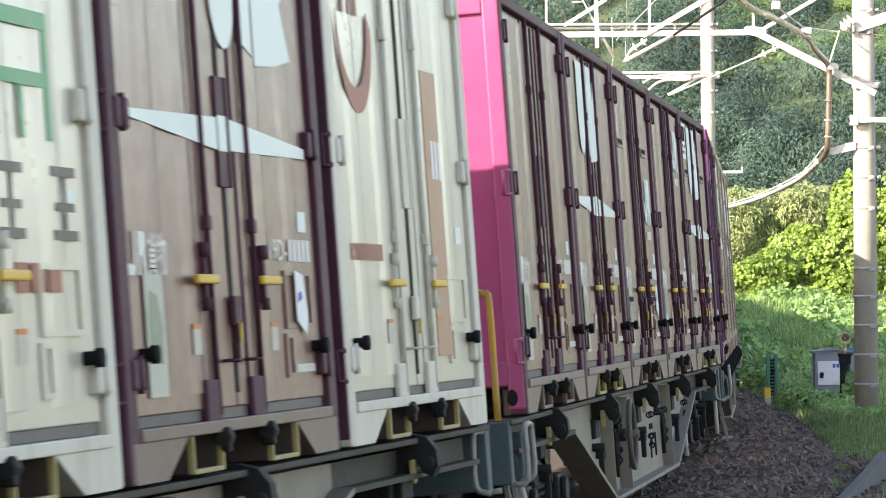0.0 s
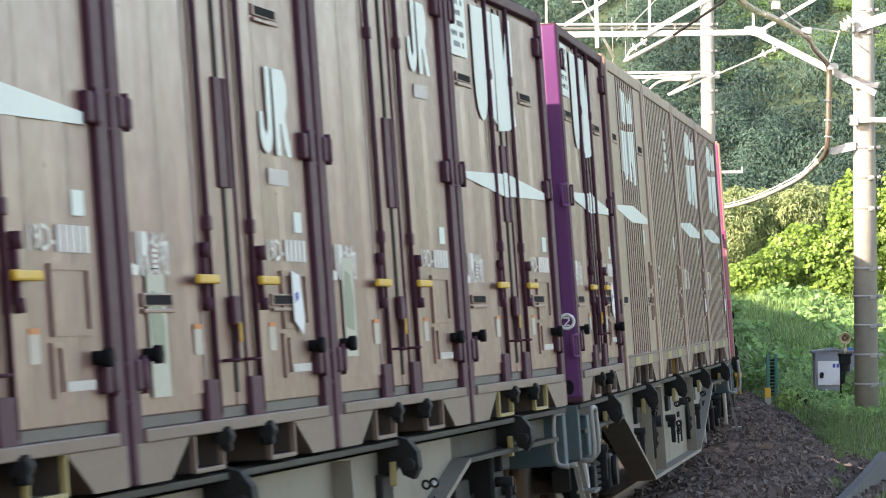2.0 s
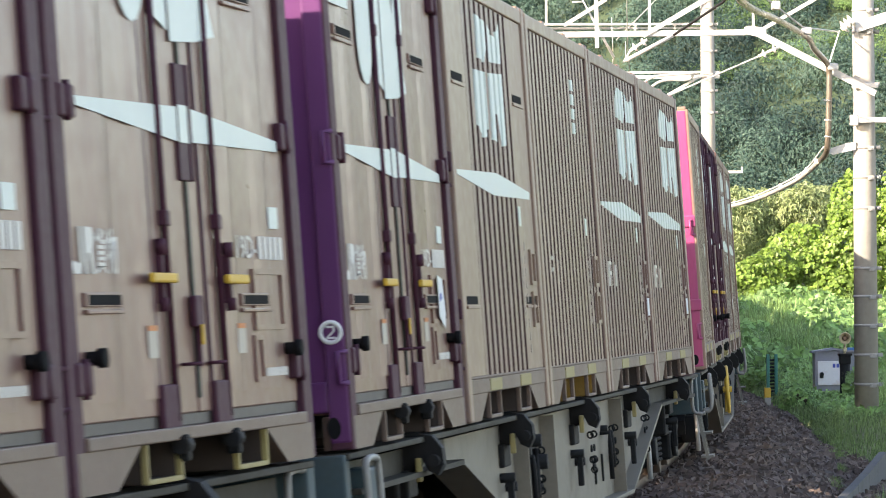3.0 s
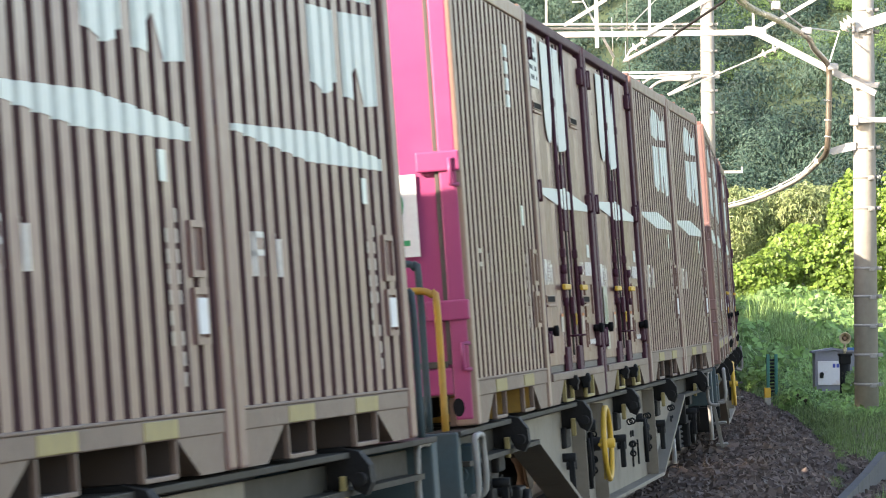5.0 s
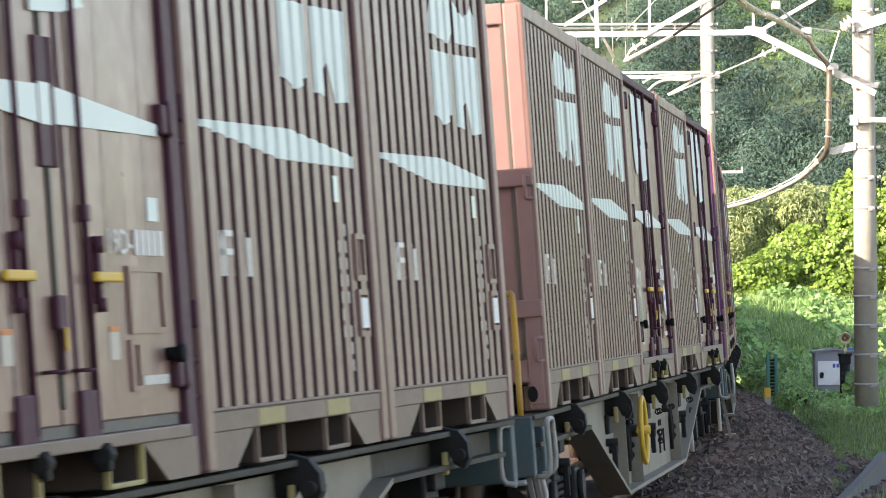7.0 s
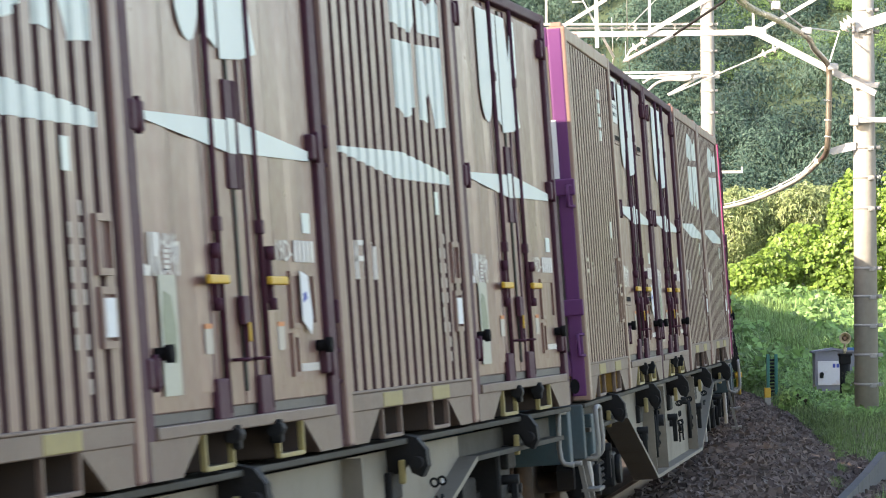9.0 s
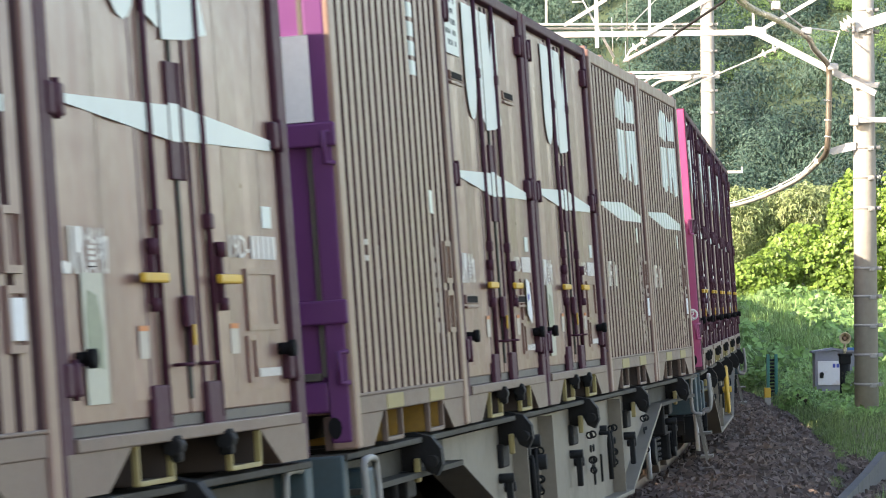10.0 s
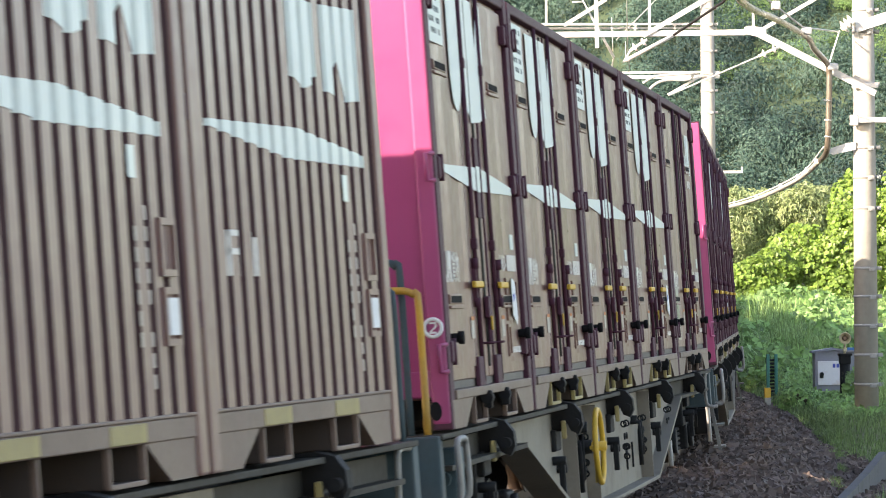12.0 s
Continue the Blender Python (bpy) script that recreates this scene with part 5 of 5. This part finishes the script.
    part("document_holder", "rholder high", framed(1.195, 1.35, 1.57, 0.76, 0.98, 0.026, 0.026), side, c)
    if variant == "half":
        for y in (-1.36, 1.32):
            for z in (0.66, 1.90):
                part("vent_slot", ("hslot", y, z), lambda bm: box(bm, 1.204, 1.2075, y - 0.22, y + 0.22, z - 0.015, z + 0.03), RUBBER, c, "dark vent slot")
                part("vent", ("hvent", y, z), lambda bm: box(bm, 1.204, 1.216, y - 0.24, y + 0.24, z - 0.04, z - 0.022, 0.003), side, c)
    if variant == "stripe":
        part("sticker", "card", lambda bm: box(bm, 1.21, 1.224, 1.39, 1.53, 0.54, 0.68), STICKER, c, "white card in the holder")


def white_container(c, variant, end):
    door_container(c, WHITE_BOX, "white", end, STEEL_PALE)
    if variant == "crescent":
        def moon(bm):
            pts = []
            for k in range(17):
                a = math.pi * (1.02 + 0.98 * k / 16)
                pts.append((-0.58 + 0.42 * math.cos(a), 1.98 + 0.42 * math.sin(a)))
            for k in range(16, -1, -1):
                a = math.pi * (1.02 + 0.98 * k / 16)
                pts.append((-0.62 + 0.36 * math.cos(a), 2.06 + 0.38 * math.sin(a)))
            prism(bm, pts, "x", 1.187, 1.190)
        part("mark", "crescent", moon, RED_INK, c, "red-brown crescent mark", at=(0, -0.5, 0))
        part("lettering", "crescent letters", lambda bm: [box(bm, 1.187, 1.19, -0.80 + k * 0.16, -0.74 + k * 0.16, 1.98, 2.22) for k in range(3)], RED_INK, c, "red-brown mark as plain bars", at=(0, -0.55, 0.05))
        part("panel_stripe", "brown stripe", lambda bm: box(bm, 1.187, 1.19, 0.60, 1.02, 0.38, 1.86), material("tan film", (0.38, 0.2, 0.11), 0.5, vary=0.12), c, "tan upright stripe")
        part("lettering", "white bars on tan", lambda bm: [box(bm, 1.19, 1.192, 0.76 + k * 0.1, 0.82 + k * 0.1, 1.30, 1.5) for k in range(3)], STICKER, c)
        part("lettering", "tan code", bars(-1.45, -0.7, 0.86, 0.94, 11, 0.5), RED_INK, c, "red-brown lettering as bars", at=(1.187, 0, 0))
    else:
        green = material("green film", (0.05, 0.3, 0.12), 0.5)
        part("lettering", "green mark", lambda bm: [box(bm, 1.187, 1.19, *q) for q in ((0.55, 0.62, 1.22, 1.66), (0.62, 1.2, 1.60, 1.66), (1.2, 1.27, 1.22, 1.66), (0.62, 1.2, 1.40, 1.45), (0.88, 0.93, 1.22, 1.40), (-0.9, -0.83, 1.22, 1.66), (-0.83, -0.3, 1.60, 1.66))], green, c, "green mark as plain bars")
        part("lettering", "dark mark", lambda bm: [box(bm, 1.187, 1.19, *q) for y in (-1.2, 0.56, 1.22) for q in ((y, y + 0.3, 0.88, 0.915), (y + 0.03, y + 0.27, 0.98, 1.01), (y, y + 0.3, 1.10, 1.135), (y + 0.13, y + 0.17, 0.915, 0.98), (y + 0.13, y + 0.17, 1.01, 1.10))], material("grey-brown film", (0.10, 0.075, 0.06), 0.55), c, "grey-brown mark as plain bars")
        part("lettering", "red words", bars(0.7, 1.3, 0.7, 0.8, 3, 0.2), RED_INK, c, at=(1.187, 0, 0))


STEEL_PALE = material("pale worn steel paint", (0.50, 0.49, 0.42), 0.5, vary=0.12, scale=6, streak=0.4, dirt_colour=(0.2, 0.15, 0.11))

# what each wagon carries, from its front end: kind, finish of the end walls
D, R = "door", "ribbed"
TRAIN = {
    -1: [(D, "vented", PURPLE), (D, "stripe", MAGENTA), ("white", "green", PURPLE), (D, "stripe", MAGENTA), ("white", "crescent", PURPLE)],
    0: [(D, "plain", MAGENTA), (D, "stripe", PURPLE), (D, "vented", MAGENTA), (D, "vented", PURPLE), (D, "notice", MAGENTA)],
    1: [(D, "number", PURPLE), (R, "half", PURPLE), (R, "plain", MAGENTA), (R, "stripe", PURPLE), (R, "stripe", PURPLE)],
    2: [(R, "plain", MAGENTA), (D, "notice", PURPLE), (D, "stripe", MAGENTA), (R, "stripe", PURPLE), (R, "stripe", PURPLE)],
    3: [(R, "stripe", RUST_RED), (R, "stripe", PURPLE), (D, "stripe", MAGENTA), (R, "stripe", PURPLE), (D, "stripe", PURPLE)],
    4: [(R, "plain", PURPLE), (D, "notice", PURPLE), (D, "stripe", MAGENTA), (R, "stripe", PURPLE), (R, "stripe", PURPLE)],
    5: [(D, "number", MAGENTA), (D, "notice", PURPLE), (D, "notice", MAGENTA), (D, "notice", PURPLE), (D, "vented", PURPLE)],
    6: [(D, "plain", MAGENTA), (D, "stripe", PURPLE), (D, "vented", MAGENTA), (D, "stripe", PURPLE), (D, "plain", PURPLE)],
    7: [(D, "vented", MAGENTA), (D, "stripe", PURPLE), (D, "vented", MAGENTA), (R, "stripe", PURPLE), (D, "plain", PURPLE)],
    8: [(D, "plain", PURPLE), (D, "stripe", PURPLE), (R, "stripe", PURPLE), (R, "stripe", PURPLE), (D, "plain", PURPLE)],
    9: [(R, "stripe", MAGENTA), (R, "stripe", PURPLE), (D, "plain", PURPLE), (D, "stripe", PURPLE), (D, "plain", PURPLE)],
}
SLACK = {(-1, 3): -0.2, (-1, 2): -0.25, (-1, 1): -0.25, (-1, 0): -0.25}      # containers that sit off the even pitch
LABELS = {
    "door": "taupe steel container with side doors and plum posts",
    "half": "taupe steel container with ribbed middle and smooth ends",
    "plain": "beige ribbed steel container with small pale lettering",
    "stripe": "ribbed taupe steel container with pale slanted stripe",
    "crescent": "ivory steel container with a red-brown crescent mark",
    "green": "ivory steel container with green and grey marks",
}


def build_load():
    for w, row in TRAIN.items():
        for i, (kind, variant, end) in enumerate(row):
            label = LABELS["door"] if kind == D else LABELS[variant]
            c = thing("freight_container", label, "container", "containers on the train")
            end = end if i == 0 else PLUM
            if kind == D:
                door_container(c, TAUPE, variant, end, paper=(w + i) % 3 == 2 or variant == "number", shift=0.95 if w < 0 else 0.15, low=(w, i) == (0, 2), vents=(w, i) != (0, 3))
            elif kind == R:
                ribbed_container(c, BEIGE if variant in ("plain", "half") else RIBBED, variant, end, poster=(w, i) == (2, 0), plate=(w, i) == (4, 0))
            else:
                white_container(c, variant, end)
            LOADS.append((c, w, (i - 2) * PITCH + SLACK.get((w, i), 0.0)))


build_load()


# ---- flat wagons ----
WAGONS = []
WLEN = 20.2


def build_wagon():
    w = thing("flat_wagon", "grey-green steel container flat wagon running on rails", "wagon", "wagons of the train")
    half = WLEN / 2 - 0.35

    def deck(bm):
        for k in range(26):
            y = -half + 0.1 + k * (2 * half - 0.2) / 25
            box(bm, -0.98, 0.98, y - 0.05, y + 0.05, 0.93, 0.975)
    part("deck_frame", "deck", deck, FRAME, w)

    for s in (1, -1):
        turn = pose(0, 0, 0, 0, 0, 0 if s > 0 else 180)
        part("side_girder", "girder", lambda bm: prism(bm, [(-6.0, 0.93), (-6.0, 0.80), (-3.15, 0.22), (3.15, 0.22), (6.0, 0.80), (6.0, 0.93)], "x", 1.05, 1.07), GIRDER, w, "deep pale grey belly girder", at=turn)

        def flange(bm):
            box(bm, 0.97, 1.175, -3.15, 3.15, 0.20, 0.23, 0.004)
            for sg in (-1, 1):
                prism(bm, [(sg * 3.15, 0.20), (sg * 6.0, 0.785), (sg * 6.0, 0.815), (sg * 3.15, 0.23)], "x", 0.97, 1.175)
        part("girder_flange", "flange", flange, GIRDER, w, at=turn)
        for sg in (-1, 1):
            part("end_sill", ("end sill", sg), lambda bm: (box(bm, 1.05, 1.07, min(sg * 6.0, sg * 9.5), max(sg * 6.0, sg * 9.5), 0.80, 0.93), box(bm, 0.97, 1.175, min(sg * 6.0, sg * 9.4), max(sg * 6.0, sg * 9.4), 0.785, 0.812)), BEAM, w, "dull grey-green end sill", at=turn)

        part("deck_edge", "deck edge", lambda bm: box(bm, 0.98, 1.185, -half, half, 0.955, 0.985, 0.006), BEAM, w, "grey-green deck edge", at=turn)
        for y in (-3.1, -1.7, 2.7):
            part("girder_rib", "girder rib", lambda bm: box(bm, 1.07, 1.165, -0.012, 0.012, 0.235, 0.93), GIRDER, w, at=turn @ Matrix.Translation((0, y, 0)))
        for y in (1.45, 1.95):
            part("girder_slot", "slot", lambda bm: (box(bm, 1.071, 1.076, -0.05, 0.05, 0.36, 0.54), box(bm, 1.07, 1.084, -0.065, -0.05, 0.35, 0.55)), IRON, w, at=turn @ Matrix.Translation((0, y, 0)))
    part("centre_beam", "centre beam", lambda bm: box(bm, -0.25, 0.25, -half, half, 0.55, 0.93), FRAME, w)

    # clamps that hold the containers down, one at each fork pocket
    def clamp(bm):
        prism(bm, [(-0.26, -0.13), (-0.02, -0.13), (0.015, -0.07), (0.04, -0.13), (0.09, -0.155), (0.12, -0.10), (0.115, -0.02), (0.07, 0.045), (-0.02, 0.07), (-0.26, 0.06)], "y", -0.055, 0.055)
        rod(bm, (0.075, -0.13, -0.08), (0.075, 0.13, -0.08), 0.032, 10)
        box(bm, -0.26, -0.05, -0.15, 0.15, -0.26, -0.12, 0.015)

    def grip(bm):
        box(bm, -0.016, 0.016, -0.02, 0.02, -0.20, -0.08, 0.008)
    for i in range(5):
        cl = part("container_clamp", "clamp", clamp, IRON, w, "black cast container clamp", at=(1.155, (i - 2) * PITCH + 0.12, 0.94))
        part("clamp_grip", "grip", grip, PALE_YELLOW, cl, "faded yellow grip", at=(0.0, -0.1, 0.02))
        part("clamp_gear", "clamp gear", lambda bm: (box(bm, 0.86, 1.06, -0.2, 0.2, 0.50, 0.78, 0.02), rod(bm, (1.0, -0.12, 0.62), (1.16, -0.12, 0.62), 0.03, 8), rod(bm, (1.0, 0.1, 0.56), (1.14, 0.1, 0.56), 0.03, 8), box(bm, 1.11, 1.15, -0.14, -0.10, 0.40, 0.64, 0.008)), IRON, w, at=(0, (i - 2) * PITCH + 0.1, 0))

    # hanging chains, brackets
    def chain(bm):
        pts = [(1.12, -0.12 + 0.24 * k / 8, 0.72 - 0.25 * math.sin(math.pi * k / 8)) for k in range(9)]
        for k, p in enumerate(pts):
            ring(bm, p, (1, 0, 0) if k % 2 else (0.3, 1, 0.2), 0.022, 0.007, 10, 5)
    def hanger(bm):
        tube(bm, [(1.02, 0, 0.70), (1.14, 0, 0.70), (1.14, 0, 0.62), (1.14, 0, 0.36)], 0.018, 6)
        tube(bm, [(1.02, 0.16, 0.70), (1.14, 0.16, 0.70), (1.14, 0.16, 0.62), (1.14, 0.16, 0.44)], 0.018, 6)
        rod(bm, (1.0, 0.08, 0.72), (1.12, 0.08, 0.72), 0.035, 8)
    for y in (-2.2, 0.95, 2.45, 5.0):
        part("chain", "chain", chain, IRON, w, at=(0.0, y, 0.0))
        if y in (-2.2, 2.45):
            part("bracket", "hanger", hanger, IRON, w, at=(0.0, y - 0.5, 0.0))

    # hand brake gear
    def brake(bm):
        box(bm, 1.0, 1.1, -2.85, -2.15, 0.42, 0.82, 0.01)
        rod(bm, (1.02, -2.45, 0.66), (1.2, -2.45, 0.66), 0.05, 10)
        rod(bm, (1.05, -2.7, 0.80), (1.2, -2.7, 0.80), 0.04, 8)
        tube(bm, [(1.15, -2.65, 0.75), (1.15, -2.65, 0.5), (1.12, -2.6, 0.36)], 0.02, 6)
    part("brake_gear", "brake gear", brake, IRON, w)

    part("air_reservoir", "tank", lambda bm: rod(bm, (0.3, -3.0, 0.45), (0.3, -1.6, 0.45), 0.2, 16), FRAME, w)
    part("air_reservoir", "small tank", lambda bm: rod(bm, (0.5, 1.6, 0.5), (0.5, 2.6, 0.5), 0.16, 16), FRAME, w)

    # bogies
    for yb in (-7.0, 7.0):
        bogie = part("bogie", "bogie frame", lambda bm: (
            prism(bm, [(-1.25, 0.50), (-0.9, 0.62), (-0.35, 0.56), (0.35, 0.56), (0.9, 0.62), (1.25, 0.50), (1.25, 0.36), (0.85, 0.40), (0.4, 0.26), (-0.4, 0.26), (-0.85, 0.40), (-1.25, 0.36)], "x", 0.82, 0.94),
            prism(bm, [(-1.25, 0.50), (-0.9, 0.62), (0.9, 0.62), (1.25, 0.50), (1.25, 0.36), (0.4, 0.26), (-0.4, 0.26), (-1.25, 0.36)], "x", -0.94, -0.82),
            box(bm, -0.95, 0.95, -0.25, 0.25, 0.42, 0.66, 0.02)), IRON, w, at=(0, yb, 0))
        for yw in (-0.95, 0.95):
            def wheels(bm):
                for s in (-1, 1):
                    rod(bm, (s * 0.535, 0, 0.41), (s * 0.66, 0, 0.41), 0.41, 32)
                    rod(bm, (s * 0.505, 0, 0.41), (s * 0.535, 0, 0.41), 0.437, 32)
                rod(bm, (-0.95, 0, 0.41), (0.95, 0, 0.41), 0.07, 12)
            part("wheelset", "wheelset", wheels, WHEEL, bogie, "brown steel wheels on an axle", at=(0, yw, 0))
            for s in (1, -1):
                part("axle_box", ("axle box", s), lambda bm: (box(bm, s * 0.98 - 0.08, s * 0.98 + 0.08, -0.16, 0.16, 0.28, 0.54, 0.025), rod(bm, (s * 1.05, 0, 0.41), (s * 1.10, 0, 0.41), 0.11, 14)), IRON, bogie, at=(0, yw, 0))
        for y in (-0.17, 0.0, 0.17):
            part("spring", "spring", lambda bm: [ring(bm, (0.90, 0, 0.27 + k * 0.045), (0, 0, 1), 0.065, 0.016, 14, 6) for k in range(5)], IRON, bogie, at=(0.06, y, 0.04))
        part("brake_rod", "brake rod", lambda bm: tube(bm, [(1.06, -1.6, 0.72), (1.06, -1.5, 0.6), (1.06, -1.28, 0.46), (1.06, -1.26, 0.2)], 0.022, 6), BRIGHT, bogie)

    # ends: buffer beam, coupler, steps, hand rails
    for s in (-1, 1):
        turn = pose(0, 0, 0, 0, 0, 0 if s < 0 else 180)
        part("end_beam", "end beam", lambda bm: (box(bm, -1.17, 1.17, -half - 0.06, -half + 0.08, 0.62, 0.98, 0.01)), TEAL, w, at=turn)
        part("coupler", "coupler", lambda bm: (box(bm, -0.1, 0.1, -half - 0.36, -half, 0.76, 0.98, 0.02), box(bm, -0.17, 0.17, -half - 0.36, -half - 0.16, 0.72, 1.02, 0.04)), IRON, w, at=turn)
        for sx in (1, -1):
            def step(bm):
                for y in (-half + 0.05, -half + 0.42):
                    prism(bm, [(1.10, 0.64), (1.13, 0.64), (1.20, 0.16), (1.17, 0.16)], "y", y - 0.02, y + 0.02)
                for z in (0.18, 0.40):
                    box(bm, 1.12, 1.24, -half + 0.03, -half + 0.44, z, z + 0.02)
            part("step", ("step", sx), step, RAIL_GREY, w, at=pose(0, 0, 0, 0, 0, 0 if s < 0 else 180) if sx > 0 else pose(0, 0, 0, 0, 0, 180 if s < 0 else 0))

        def low_rail(bm):
            tube(bm, spline([(1.17, -half + 0.03, 0.62), (1.25, -half + 0.03, 0.64), (1.25, -half + 0.03, 0.90), (1.25, -half + 0.08, 0.95), (1.25, -half + 0.32, 0.95), (1.25, -half + 0.37, 0.90), (1.25, -half + 0.37, 0.66), (1.17, -half + 0.37, 0.62)], 3), 0.017, 7)
        part("grab_rail", "grab rail", low_rail, RAIL_GREY, w, "bent grey grab rail", at=turn)
        part("grab_rail", "grab rail far", low_rail, RAIL_GREY, w, "bent grey grab rail", at=turn @ Matrix.Translation((-2.4, 0, 0)))
        part("valve_box", "valve", lambda bm: (box(bm, 1.02, 1.18, -half + 0.5, -half + 0.78, 0.60, 0.90, 0.015), rod(bm, (1.1, -half + 0.45, 0.74), (1.1, -half + 0.85, 0.74), 0.045, 10)), TEAL if s < 0 else STEEL_GREY, w, at=turn)
    return w


def hand_rails(w, s):
    """Tall hoops on a deck end: yellow with a blue-grey one behind at the front, blue-grey at the rear."""
    y = s * (WLEN / 2 - 0.35 - 0.12)

    def hoop(x0, x1, z, bend=0.08):
        return lambda bm: tube(bm, spline([(x1, y, 0.95), (x1 + 0.0, y, z - bend), (x1 - bend * 0.3, y, z - bend * 0.3), (x1 - bend, y, z), (x0 + bend, y, z), (x0 + bend * 0.3, y, z - bend * 0.3), (x0, y, z - bend), (x0 - 0.02, y, z - 0.30)], 4), 0.019, 8)
    if s < 0:
        part("hand_rail", "hoop", hoop(0.80, 1.09, 1.73), HOOP_YELLOW, w, "yellow bent hand rail")
        part("hand_rail", "hoop blue", hoop(0.50, 1.0, 1.88), TEAL, w, "blue-grey bent hand rail", at=(0, 0.03, 0))
    else:
        part("hand_rail", "hoop rear", hoop(0.80, 1.13, 1.73), TEAL, w, "blue-grey bent hand rail")


def build_wagons():
    first = build_wagon()
    # joints between wagons: midway between the loads on the close-coupled pairs
    full = 2.5 * PITCH
    j01 = (OFFSET[0] - 20.4 + full + OFFSET[1] - full) / 2
    j34 = (40.8 + OFFSET[3] + full + 61.2 + OFFSET[4] - full) / 2
    length = (j34 - j01) / 3
    for w in sorted(OFFSET):
        ob = first if w == -1 else copy_thing(first, Matrix())
        mid = j01 + (w - 0.5) * length
        WAGONS.append((ob, w, mid - (20.4 * (w - 1) + OFFSET[w])))
    for ob, w, dy in WAGONS:
        if w in (0, 2, 3, 5, 7):
            paint = STEEL_GREY if w == 0 else YELLOW
            part("hand_wheel", "handwheel", lambda bm: (ring(bm, (0, 0, 0), (1, 0, 0), 0.25, 0.02, 28, 8), rod(bm, (-0.03, -0.25, 0), (-0.01, 0.25, 0), 0.014, 6), rod(bm, (-0.03, 0, -0.25), (-0.01, 0, 0.25), 0.014, 6), rod(bm, (-0.12, 0, 0), (0.05, 0, 0), 0.035, 10)), paint, ob, "spoked hand brake wheel", at=(1.25, -2.45, 0.66))
        if w in (0, 2, 3, 5):
            hand_rails(ob, -1)
        if w in (-1, 1, 4):
            hand_rails(ob, 1)


build_wagons()


# ---- movement ----
def motions():
    """The whole train runs along the curve towards the camera at about 8.6 m/s."""
    times = [k * 0.5 for k in range(25)]
    poses = {w: [load_pose(w, t) for t in times] for w in OFFSET}
    for ob, w, y in LOADS:
        shift = Matrix.Translation((0, y, 1.0))
        walk(ob, [(t, m @ shift) for t, m in zip(times, poses[w])])
    for ob, w, y in WAGONS:
        shift = Matrix.Translation((0, y, 0))
        walk(ob, [(t, m @ shift) for t, m in zip(times, poses[w])])


motions()
